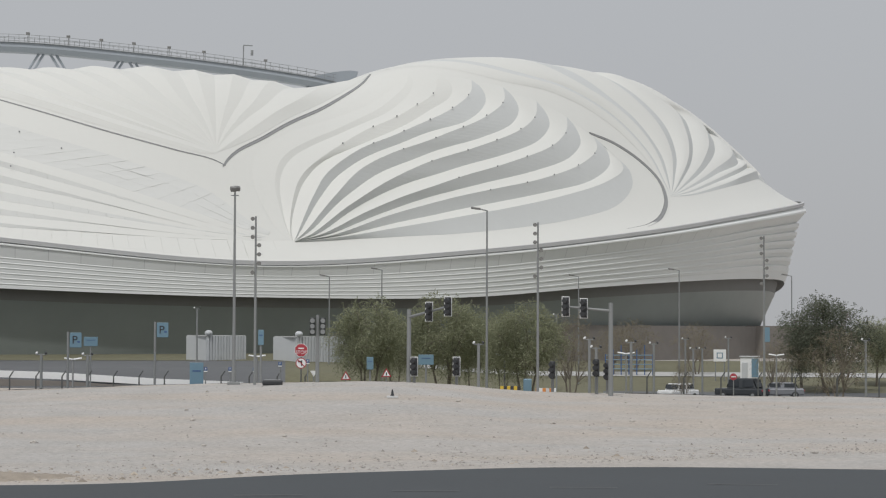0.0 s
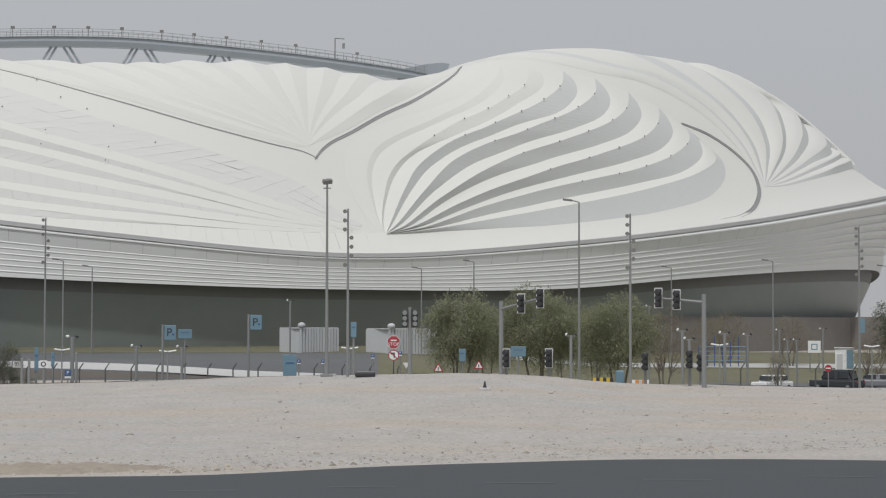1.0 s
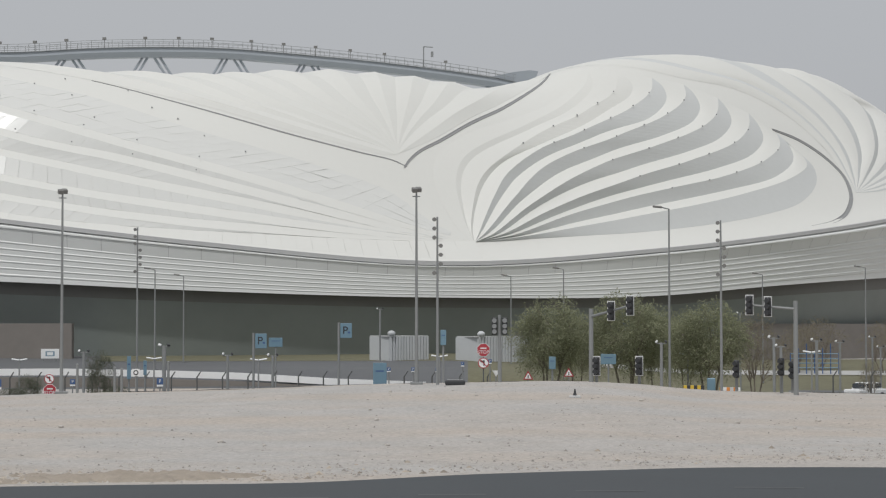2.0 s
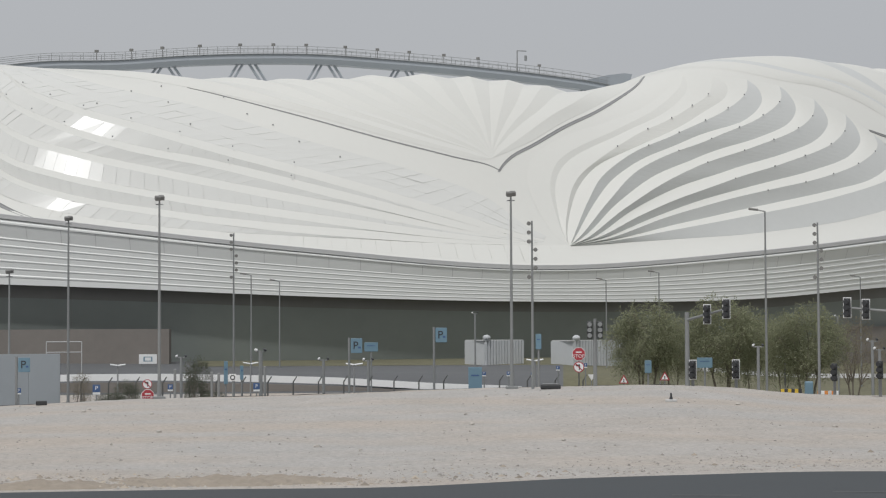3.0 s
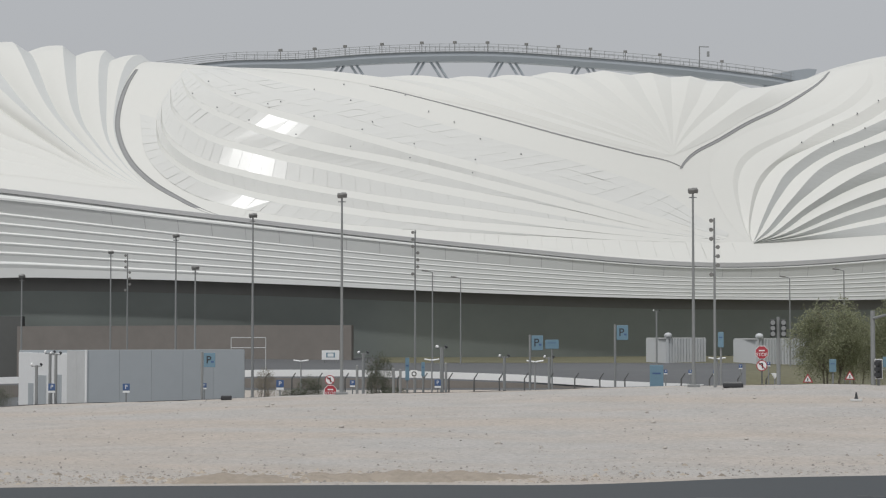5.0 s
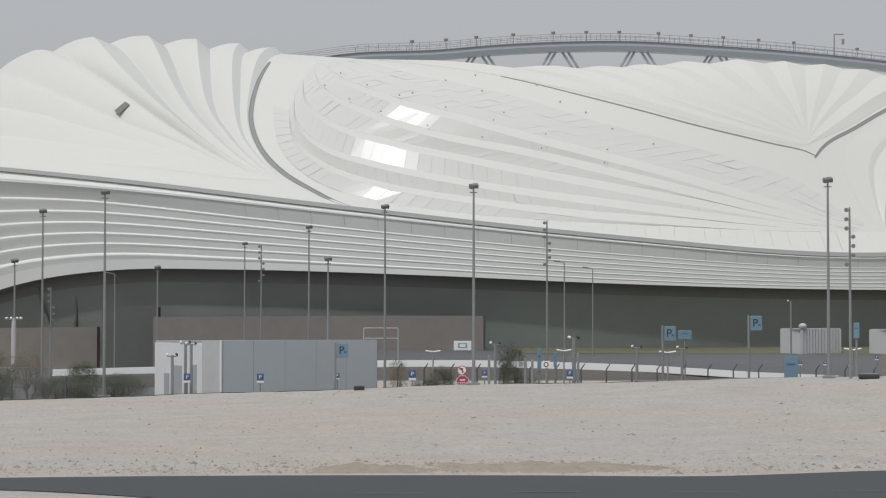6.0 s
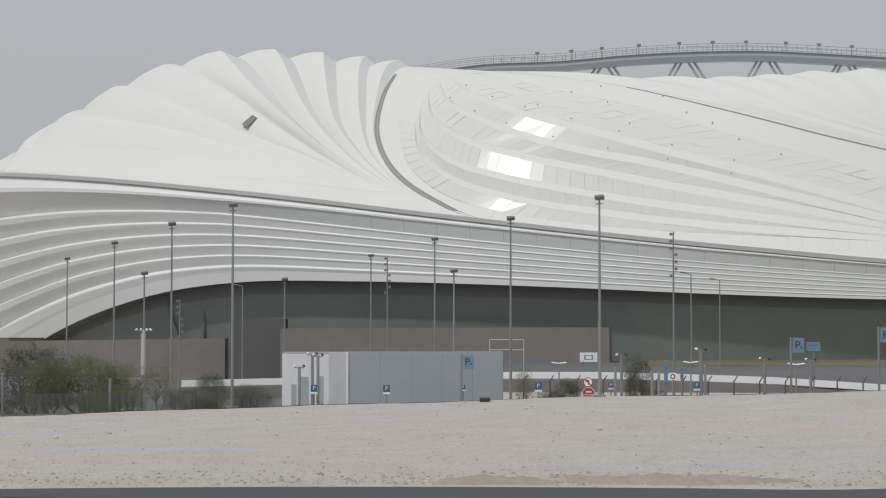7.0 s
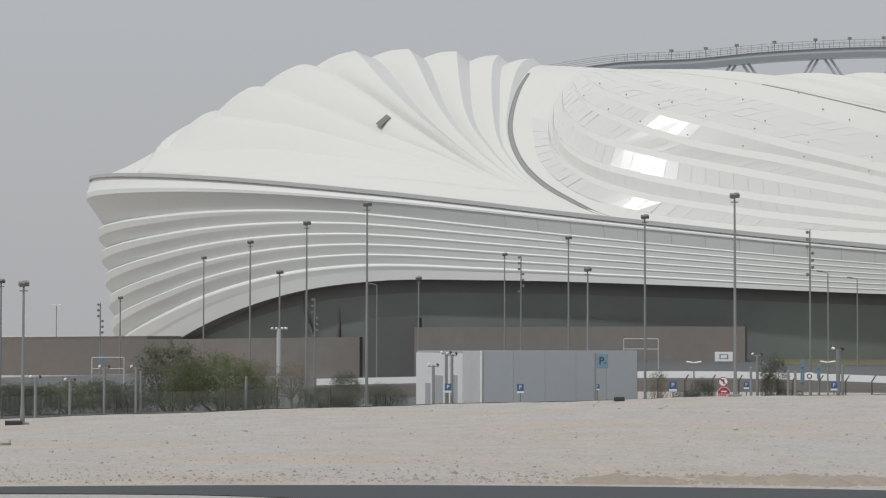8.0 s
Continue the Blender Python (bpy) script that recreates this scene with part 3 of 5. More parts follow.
u61 = np.linspace(0, 1, 61)
zero = np.full(61, 0.03)
above = None
for n_row, (lit, foot) in enumerate(LEFT):
    rise = (1.2 + 0.13 * n_row) * np.sin(np.pi * u61).clip(0) ** 1.1 * u61 ** 2.2 + 0.03
    if above is None:
        for k in range(3):
            panel_row(LEFT_LINES["top"] * (1 - k / 3) + lit * (k / 3), LEFT_LINES["top"] * (1 - (k + 1) / 3) + lit * ((k + 1) / 3), zero, zero, 34)
    else:
        panel_row(above, lit, rise, zero, 46)
    strip("pleat_step", lit, foot, zero, rise, 3, M_MEMBRANE, smooth=False)
    above = foot
panel_row(above, LEFT_LINES["edge"], rise, zero, 40)
# plain white panels between the left leaf and the rim
low_edge = LEFT_LINES["edge"].copy()
low_edge[:, 1] = 0.008
panel_row(LEFT_LINES["edge"], low_edge, zero, zero, 38, 0.0, 0.64, M_MEMBRANE)

# the arch over the roof, its walkway, legs and davit
BACK = CENTRE + 22 * FRONT


def arch_at(a, z, out=0.0):
    p = BACK + a * LONG + out * FRONT
    return Vector((p[0], p[1], z))


ARCH_A = (-60, -46, -35, -25, -15.6, -6, 6.2, 15, 24, 33, 39.6, 43.3)
ARCH_Z = (41.0, 43.3, 43.95, 44.97, 45.61, 45.92, 45.6, 45.23, 44.7, 43.99, 43.29, 42.7)
arch_a = np.linspace(-60, 41.5, 80)
arch_z = spline(arch_a, ARCH_A, ARCH_Z)


def swept(profile, closed=True):
    """A beam along the arch; profile points are (out, up)."""
    v, n = [], len(profile)
    for a, z in zip(arch_a, arch_z):
        v.extend(arch_at(a, z + up, out) for out, up in profile)
    f = []
    for i in range(len(arch_a) - 1):
        for j in range(n if closed else n - 1):
            k = (j + 1) % n
            f.append((i * n + j, i * n + k, (i + 1) * n + k, (i + 1) * n + j))
    return v, f


v, f = swept([(1.1, -0.05), (1.25, -0.7), (0.8, -1.42), (-0.8, -1.42), (-1.25, -0.6), (-1.1, -0.05)])
arch = mesh_object("roof_arch", v, f, M_ARCH, stadium, "blue-grey steel roof arch")
v, f = swept([(1.35, 0.0), (1.35, -0.07), (-1.35, -0.07), (-1.35, 0.0)])
mesh_object("walkway", v, f, M_STEEL, arch)


def tube(bm, p0, p1, r0, r1=None, n=8):
    """A tapered round bar between two points."""
    p0, p1 = Vector(p0), Vector(p1)
    r1 = r0 if r1 is None else r1
    q = (p1 - p0).to_track_quat("Z", "Y")
    rings = []
    for p, r in ((p0, r0), (p1, r1)):
        rings.append([bm.verts.new(p + q @ Vector((r * math.cos(2 * math.pi * i / n), r * math.sin(2 * math.pi * i / n), 0))) for i in range(n)])
    for i in range(n):
        bm.faces.new((rings[0][i], rings[0][(i + 1) % n], rings[1][(i + 1) % n], rings[1][i]))
    bm.faces.new(rings[0][::-1])
    bm.faces.new(rings[1])


def block(bm, centre, size, turn=None, bevel=0.0):
    m = Matrix.Translation(centre) @ (turn.to_4x4() if turn is not None else Matrix.Identity(4)) @ Matrix.Diagonal((*size, 1))
    g = bmesh.ops.create_cube(bm, size=1.0, matrix=m)
    if bevel:
        edges = list({e for w in g["verts"] for e in w.link_edges})
        bmesh.ops.bevel(bm, geom=edges, offset=bevel, segments=2, affect="EDGES", profile=0.5)


for out in (1.3, -1.3):
    for up in (0.55, 1.1):
        v, f = swept([(out + 0.03, up), (out, up + 0.03), (out - 0.03, up), (out, up - 0.03)])
        mesh_object("handrail", v, f, M_STEEL, arch)
    for a in np.arange(-46, 42, 1.5):
        z = float(spline(a, ARCH_A, ARCH_Z))
        bm = bmesh.new()
        tube(bm, arch_at(a, z, out), arch_at(a, z + 1.12, out), 0.035, n=5)
        part("rail_post", bm, M_STEEL, arch)
for k, a in enumerate((-38.0, -33, -28.5, -23, -17, -12, -7, -1, 4, 9, 14.5, 20, 30)):
    z = float(spline(a, ARCH_A, ARCH_Z))
    bm = bmesh.new()
    tube(bm, arch_at(a, z, 0.6), arch_at(a, z + 1.25, 0.6), 0.05, n=6)
    block(bm, arch_at(a, z + 1.4, 0.6), (0.5, 0.4, 0.35))
    part("floodlight", bm, M_SOFFIT, arch)
for a, w in ((-28, 3.6), (-16, 3.4), (-4, 3.4), (8, 3.4)):
    z = float(spline(a, ARCH_A, ARCH_Z)) - 1.1
    for x0, x1 in ((-1.0, -w), (-0.3, -w * 0.8), (0.3, w * 0.8), (1.2, w)):
        bm = bmesh.new()
        tube(bm, arch_at(a + x0, z, 0), arch_at(a + x1 * 1.3, z - 5.2, 0.8), 0.19)
        part("arch_leg", bm, M_ARCH, arch)
bm = bmesh.new()
tube(bm, arch_at(26.6, 44.4), arch_at(26.6, 47.9), 0.09)
tube(bm, arch_at(26.6, 47.9), arch_at(28.1, 47.9), 0.08)
tube(bm, arch_at(28.0, 47.2), arch_at(28.0, 46.4), 0.2)
part("davit", bm, M_STEEL, arch)
bm = bmesh.new()
blade = ((37.7, 43.7), (41.4, 44.6), (44.2, 45.0), (45.6, 44.9), (45.2, 43.8), (43.6, 41.6), (37.0, 41.6))
loops = [[bm.verts.new(arch_at(a, z, o)) for a, z in blade] for o in (0.6, -0.4)]
bm.faces.new(loops[0])
bm.faces.new(loops[1][::-1])
for i in range(7):
    bm.faces.new((loops[0][i], loops[1][i], loops[1][(i + 1) % 7], loops[0][(i + 1) % 7]))
part("arch_foot_plate", bm, M_ARCH, arch, "dark grey curved plate at the arch foot")

# small fixtures in rows along the pleats
for lit, foot, high in RIGHT[1:7]:
    for k in (24, 29, 33, 37, 41):
        p = shell_off(lit[k:k + 1, 0], lit[k:k + 1, 1], np.array([high * 0.8 + 0.15]))[0]
        bm = bmesh.new()
        block(bm, Vector(p), (0.17, 0.17, 0.17), bevel=0.03)
        part("roof_fixture", bm, M_GROOVE, stadium)
for lit, foot in LEFT[:2]:
    for k in (26, 31, 36, 41, 46, 50, 54):
        p = shell_off(lit[k:k + 1, 0], lit[k:k + 1, 1], np.array([0.55]))[0]
        bm = bmesh.new()
        block(bm, Vector(p), (0.15, 0.15, 0.15), bevel=0.03)
        part("roof_fixture", bm, M_GROOVE, stadium)
for a, s in ((-24, 0.42), (-26, 0.55), (-20, 0.5), (-16, 0.36), (-29, 0.62), (-22, 0.62), (-31, 0.5), (-18, 0.44), (-13, 0.3), (-27, 0.7)):
    p = shell_off(np.array([a]), np.array([s]), np.array([0.1]))[0]
    bm = bmesh.new()
    block(bm, Vector(p), (0.14, 0.14, 0.14), bevel=0.03)
    part("roof_fixture", bm, M_GROOVE, stadium)

# slanted dark columns before the glass
for th0, th1, r in ((-53.8, -53.2, 0.3), (-50.6, -51.9, 0.3), (-23.6, -23.2, 0.45), (-21.5, -22.6, 0.3)):
    bm = bmesh.new()
    x0, y0 = plan(th0, 0.965)
    x1, y1 = plan(th1, 0.95)
    tube(bm, (float(x0), float(y0), float(bowl_z(th0)) - 0.4), (float(x1), float(y1), 0.5), r, r * 0.7)
    part("slanted_column", bm, M_SOFFIT, stadium, "dark slanted column before the glass")
# ------------------------------------------------------------------ ground
def crest_z(az):
    return spline(az, (-60, -36, -30, -25, -18.4, -12.8, -7.5, -3.5, -1.3, 0.25, 1.8, 5, 11.2, 18, 60), (-0.8, -0.68, -0.3, 0.04, 0.49, 0.8, 1.07, 1.28, 1.3, 1.15, 0.87, 0.65, 0.57, 0.5, 0.2))


def ground_z(x, y):
    d = np.hypot(x, y)
    az = np.degrees(np.arctan2(x, y))
    front = np.abs(az) < 60
    w = np.clip((d - 58) / 55, 0, 1)
    w = w * w * (3 - 2 * w)
    side = np.clip((az + 5) / 8, 0, 1)
    side = side * side * (3 - 2 * side)
    left = spline(d, (100, 118, 145, 170, 182.5, 186.5, 200, 215, 228, 260, 400), (0, 0, -1.3, -1.5, -1.5, 0.0, 0.6, 1.1, 1.5, 1.5, 0.0))
    right = spline(d, (100, 118, 145, 195, 225, 250, 300, 450), (0, 0, -1.3, -1.75, -0.4, 0.4, 0.5, 0.0))
    low = spline(d, (100, 118, 145, 240, 400), (0, 0, -1.3, -0.9, 0.0))
    west = np.clip((-20.5 - az) / 4, 0, 1)
    left = left * (1 - west) + low * west
    keep = np.clip((145 - d) / 27, 0, 1)
    keep = keep * keep * (3 - 2 * keep)
    z = crest_z(az) * w * keep + left * (1 - side) + right * side
    bumps = 0.05 * np.sin(x * 0.35 + 0.6 * np.sin(y * 0.23)) * np.sin(y * 0.4 + 0.8 * np.sin(x * 0.11)) + 0.02 * np.sin(x * 1.3 + y * 0.7) * np.sin(y * 1.9 - x * 0.4)
    z = z + bumps * np.clip((d - 70) / 8, 0, 1) * np.clip((125 - d) / 4, 0, 1)
    return np.where(front, z, 0.0)


radii = np.concatenate([np.linspace(0.0, 50, 12), np.linspace(52, 124, 110), np.linspace(126, 240, 40), np.array([260, 300, 400, 600, 1000, 2000, 4500])])
azs = np.concatenate([np.linspace(-180, -42, 30)[:-1], np.linspace(-42, 18, 301), np.linspace(18, 180, 34)[1:]])
gx = np.outer(np.sin(np.radians(azs)), radii)
gy = np.outer(np.cos(np.radians(azs)), radii)
gz = ground_z(gx, gy)
v = np.stack([gx, gy, gz], -1).reshape(-1, 3)
ground = mesh_object("ground", v, grid_faces(len(azs), len(radii), flip=False), M_GRAVEL, None, "", True)
tagged(ground, "pale stony desert gravel ground", "ground", kind="structure")
az_r = np.linspace(-60, 60, 121)
far = spline(az_r, (-60, -36, -24, -14, -9, -4, 0, 10, 60), (60, 57.3, 56.8, 56.6, 56.8, 60, 62, 69, 110))
near = spline(az_r, (-60, -36, -29, -20, 0, 10, 60), (57, 54.8, 53.0, 46, 40, 40, 60))
v, f = [], []
for r in (far, near):
    v.append(np.stack([r * np.sin(np.radians(az_r)), r * np.cos(np.radians(az_r)), 0 * r + 0.02], -1))
v = np.concatenate(v)
f = [(i, i + 121, i + 122, i + 1) for i in range(120)]
road = mesh_object("road", v, f, M_ASPHALT)
tagged(road, "dark grey asphalt road at the gravel's edge", "road", kind="structure")

for k in range(7):
    a0 = -19.0 + 4.4 * k
    dd = float(spline(a0, (-60, -20, -9, 0, 10, 60), (50, 50.5, 51.5, 54, 58, 90)))
    v = []
    for da, dr in ((0, 0), (1.9, 0.05), (1.9, 0.35), (0, 0.3)):
        v.append(((dd + dr) * math.sin(radians(a0 + da)), (dd + dr) * math.cos(radians(a0 + da)), 0.028))
    dash = mesh_object("lane_mark", v, [(0, 1, 2, 3)], M_MARK, road)


# ------------------------------------------------------------------ site surfaces
def gz1(x, y):
    return float(ground_z(np.array([x]), np.array([y]))[0])


def sheet(name, az0, az1, d0, d1, mat, lift, label, category):
    """A surface laid over the ground between two bearings and two distances from the viewpoint."""
    na, nd = max(8, int((az1 - az0) * 3)), max(12, int((d1 - d0) / 1.1))
    a = np.radians(np.linspace(az0, az1, na))
    d = np.linspace(d0, d1, nd)
    x, y = np.outer(np.sin(a), d), np.outer(np.cos(a), d)
    v = np.stack([x, y, ground_z(x, y) + lift], -1).reshape(-1, 3)
    return tagged(mesh_object(name, v, grid_faces(na, nd), mat, None, "", True), label, category, kind="structure")


sheet("yard", -45, -14.6, 120.5, 240, M_YARD, 0.03, "worn grey asphalt yard before the stadium", "yard")
sheet("yard_2", -14.6, -4.4, 120.5, 214, M_YARD, 0.03, "worn grey asphalt road before the grass", "yard")
sheet("grass_verge", -14.6, -1, 214, 240, M_GRASS, 0.05, "dry yellow-green grass verge", "grass")
sheet("lawn", -4.4, 22, 120.5, 221, M_GRASS, 0.03, "dry brown-green lawn", "grass")
sheet("pavement", -1, 16, 221.3, 229, M_PAVING, 0.06, "pale paved path across the lawn", "pavement")
sheet("lawn_2", -0.8, 22, 229.3, 262, M_GRASS, 0.03, "dry lawn near the stadium wall", "grass")
sheet("access_road", 4.5, 16, 172, 200, M_YARD, 0.06, "grey access road", "road")


def wall_run(name, pts, height, thick, mat, label, category, kind="structure"):
    """A low wall along a line of (x, y, top)."""
    v, f = [], []
    for i, (x, y, z) in enumerate(pts):
        d = Vector((pts[min(i + 1, len(pts) - 1)][0] - pts[max(i - 1, 0)][0], pts[min(i + 1, len(pts) - 1)][1] - pts[max(i - 1, 0)][1], 0)).normalized()
        n = Vector((-d.y, d.x, 0)) * thick / 2
        c = Vector((x, y, z))
        v += [c + n, c - n, c - n - Vector((0, 0, height)), c + n - Vector((0, 0, height))]
    for i in range(len(pts) - 1):
        for j in range(4):
            k = (j + 1) % 4
            f.append((i * 4 + j, i * 4 + k, i * 4 + 4 + k, i * 4 + 4 + j))
    f += [(0, 1, 2, 3), (len(v) - 1, len(v) - 2, len(v) - 3, len(v) - 4)]
    return tagged(mesh_object(name, v, f, mat), label, category, kind=kind)


wall_run("parapet", [(-87.3, 168.8, 0.05), (-78.8, 172.9, 0.26), (-57.3, 175.9, 0.92), (-50, 178.1, 0.92), (-41.4, 180.3, 0.72), (-34.4, 181.8, 0.47), (-25.5, 183.2, -0.1), (-18, 184.5, -0.4)], 0.6, 0.4, M_WHITE, "long white concrete road parapet", "parapet")
wall_run("parapet_base", [(-87.3, 168.6, -0.7), (-78.8, 172.7, -0.49), (-57.3, 175.7, 0.17), (-50, 177.9, 0.17), (-41.4, 180.1, -0.03), (-34.4, 181.6, -0.28), (-25.5, 183.0, -0.85), (-18, 184.3, -1.15)], 2.5, 0.6, M_STONE, "dark wall under the parapet", "wall")
wall_run("boundary_wall", [(-116, 128, 0.64), (-100, 137.5, 0.64), (-98.6, 156.5, 0.61), (-92, 162, 0.4)], 1.7, 0.4, M_CONCRETE, "long pale concrete boundary wall", "wall")
wall_run("podium_wall_1", [(-150, 205, 3.5), (-130, 213.3, 3.55), (-105.6, 215.5, 3.86)], 6, 1.0, M_STONE, "dark brown stone podium wall", "wall")
wall_run("podium_wall_2", [(-96.0, 209.9, 4.98), (-76.3, 212.7, 5.08), (-58.6, 213.2, 5.08)], 7, 1.0, M_STONE, "dark brown stone podium wall", "wall")
wall_run("gate_recess", [(-103.3, 212.1, 6.11), (-96.8, 213.0, 6.11)], 8, 1.0, M_GATE, "tall dark gateway recess", "wall")
wall_run("outbuilding_wall", [(-215, 170, 3.6), (-154.2, 211.8, 3.74), (-139.2, 222, 3.91), (-137.5, 230, 3.9)], 6, 0.8, M_STONE, "long dark brown low building wall", "wall")
podium = []
for th in np.linspace(24, 84, 25):
    x, y = plan(th, 0.968 - 0.018 * max(0.0, (th - 60) / 24))
    podium.append((float(x), float(y), 5.1))
wall_run("podium_wall_3", podium, 7, 1.0, M_STONE, "dark brown stone podium wall under the glass", "wall")
wall_run("end_wall", [(44, 297, 5.2), (58, 295, 5.2)], 6, 0.8, M_STONE, "dark stone wall by the stadium end", "wall")


# ------------------------------------------------------------------ posts and lamps
def facing(x, y):
    return -math.atan2(x, y)


def thing(name, x, y, z, turn=None):
    return empty(name, (x, y, z), facing(x, y) if turn is None else turn)


def lamp_mast(x, y, top):
    """A tall mast with a foot plate and a pair of boxy lamp heads."""
    z = gz1(x, y)
    h = top - z
    t = thing("lamp_mast", x, y, z)
    tagged(t, "tall grey steel lamp mast with boxy floodlight head", "lamp mast", "lamp masts")
    bm = bmesh.new()
    tube(bm, (0, 0, 0), (0, 0, h - 0.35), 0.1, 0.055, 10)
    part("pole", bm, M_STEEL, t)
    bm = bmesh.new()
    block(bm, (0, 0, 0.06), (0.7, 0.7, 0.14), bevel=0.02)
    tube(bm, (0, 0, 0.1), (0, 0, 0.9), 0.13, 0.12)
    part("base", bm, M_STEEL, t)
    bm = bmesh.new()
    tube(bm, (-0.22, 0, h - 0.45), (0.22, 0, h - 0.45), 0.03)
    tube(bm, (0, 0, h - 0.5), (0, 0, h - 0.2), 0.05)
    part("bracket", bm, M_STEEL, t)
    for dx, dy in ((-0.1, -0.05), (0.12, 0.12)):
        bm = bmesh.new()
        block(bm, (dx, dy, h - 0.08 + dx * 0.2), (0.3, 0.34, 0.24), Euler((0.35, 0, 0.2)).to_matrix(), bevel=0.03)
        part("lamp_head", bm, M_SOFFIT, t)
    return t


def street_lamp(x, y, top):
    """A mast with a short arm and a flat lantern."""
    z = gz1(x, y)
    h = top - z
    t = thing("street_lamp", x, y, z)
    tagged(t, "slim grey street lamp with a short arm", "street lamp", "street lamps")
    bm = bmesh.new()
    tube(bm, (0, 0, 0), (0, 0, h - 0.1), 0.085, 0.05, 8)
    part("pole", bm, M_STEEL, t)
    bm = bmesh.new()
    tube(bm, (0, 0, h - 0.12), (-0.55, 0, h + 0.02), 0.04)
    part("arm", bm, M_STEEL, t)
    bm = bmesh.new()
    block(bm, (-0.72, 0, h + 0.03), (0.6, 0.24, 0.13), Euler((0, 0.12, 0)).to_matrix(), bevel=0.03)
    part("lantern", bm, M_SOFFIT, t)
    return t


def floodlight_mast(x, y, top, banner):
    """A slim mast with small round lights set in two columns."""
    z = gz1(x, y)
    h = top - z
    t = thing("floodlight_mast", x, y, z)
    tagged(t, "slim grey mast with columns of small round floodlights", "mast", "floodlight masts")
    bm = bmesh.new()
    tube(bm, (0, 0, 0), (0, 0, h), 0.085, 0.05, 8)
    part("pole", bm, M_STEEL, t)
    for k, (dx, dz) in enumerate(((-0.17, 0.15), (-0.17, 0.65), (-0.17, 1.15), (0.19, 1.6), (0.19, 2.1), (0.19, 2.6), (-0.17, 3.1))):
        bm = bmesh.new()
        tube(bm, (0, 0, h - dz), (dx, 0, h - dz), 0.03, n=6)
        tube(bm, (dx, -0.12, h - dz), (dx, 0.12, h - dz), 0.12, 0.09, 8)
        part("spotlight", bm, M_SOFFIT, t)
    if banner:
        bm = bmesh.new()
        block(bm, (0.2, -0.05, h * 0.42), (0.32, 0.05, 0.95), bevel=0.01)
        part("banner", bm, M_BLUE, t, "narrow pale blue banner")
    return t


def camera_post(x, y, top):
    z = gz1(x, y)
    h = max(1.2, top - z)
    t = thing("camera_post", x, y, z)
    tagged(t, "short grey post carrying small security cameras", "post", "camera posts")
    bm = bmesh.new()
    tube(bm, (0, 0, 0), (0, 0, h), 0.09, 0.085, 8)
    part("pole", bm, M_STEEL, t)
    bm = bmesh.new()
    tube(bm, (-0.3, 0, h - 0.06), (0.3, 0, h - 0.06), 0.03)
    part("crossbar", bm, M_STEEL, t)
    for dx, mat in ((-0.28, M_WHITE), (0.26, M_BLACK)):
        bm = bmesh.new()
        block(bm, (dx, -0.1, h + 0.05), (0.11, 0.26, 0.11), Euler((0.25, 0, dx)).to_matrix(), bevel=0.03)
        part("camera_housing", bm, mat, t)
    return t


def slim_post(x, y, top):
    """A plain steel post with a domed cap."""
    z = gz1(x, y)
    h = top - z
    t = thing("slim_post", x, y, z)
    tagged(t, "plain slim grey steel post beside the car park", "post", "slim posts")
    bm = bmesh.new()
    tube(bm, (0, 0, 0), (0, 0, h), 0.08, 0.075, 8)
    part("pole", bm, M_STEEL, t)
    bm = bmesh.new()
    tube(bm, (0, 0, h), (0, 0, h + 0.05), 0.085, 0.03, 8)
    part("cap", bm, M_GROOVE, t)
    return t


def round_mark_sign(x, y, top):
    """A square white plate with a dark ring, on a post."""
    z = gz1(x, y)
    h = top - z
    t = thing("square_sign", x, y, z)
    tagged(t, "small square white sign with a dark ring", "road sign")
    bm = bmesh.new()
    tube(bm, (0, 0, 0), (0, 0, h), 0.04, n=8)
    part("post", bm, M_STEEL, t)
    bm = bmesh.new()
    block(bm, (0, -0.06, h - 0.2), (0.42, 0.03, 0.42), bevel=0.01)
    plate = part("plate", bm, M_WHITE, t)
    for i, (r, mat) in enumerate(((0.15, M_BLACK), (0.09, M_WHITE))):
        bm = bmesh.new()
        disc(bm, (0, -0.08 - 0.01 * i, h - 0.2), r, 0.012, 20)
        part("ring", bm, mat, plate)
    return t


def camera_column(x, y, top):
    """A stout pale column on a base plate, with a spread of small cameras on top."""
    z = gz1(x, y)
    h = top - z
    t = thing("camera_column", x, y, z)
    tagged(t, "stout pale grey column with small cameras on top", "camera column")
    bm = bmesh.new()
    tube(bm, (0, 0, 0.1), (0, 0, h), 0.19, 0.17, 12)
    part("column", bm, M_CONCRETE, t)
    bm = bmesh.new()
    block(bm, (0, 0, 0.07), (1.7, 0.9, 0.16), bevel=0.03)
    part("base_plate", bm, M_BLACK, t, "black ballast plate")
    bm = bmesh.new()
    tube(bm, (-0.55, 0, h - 0.1), (0.55, 0, h - 0.1), 0.035)
    part("crossbar", bm, M_STEEL, t)
    for dx in (-0.52, -0.2, 0.24, 0.52):
        bm = bmesh.new()
        block(bm, (dx, -0.1, h + 0.02), (0.14, 0.28, 0.13), Euler((0.25, 0, dx)).to_matrix(), bevel=0.03)
        part("camera_housing", bm, M_WHITE, t)
    return t


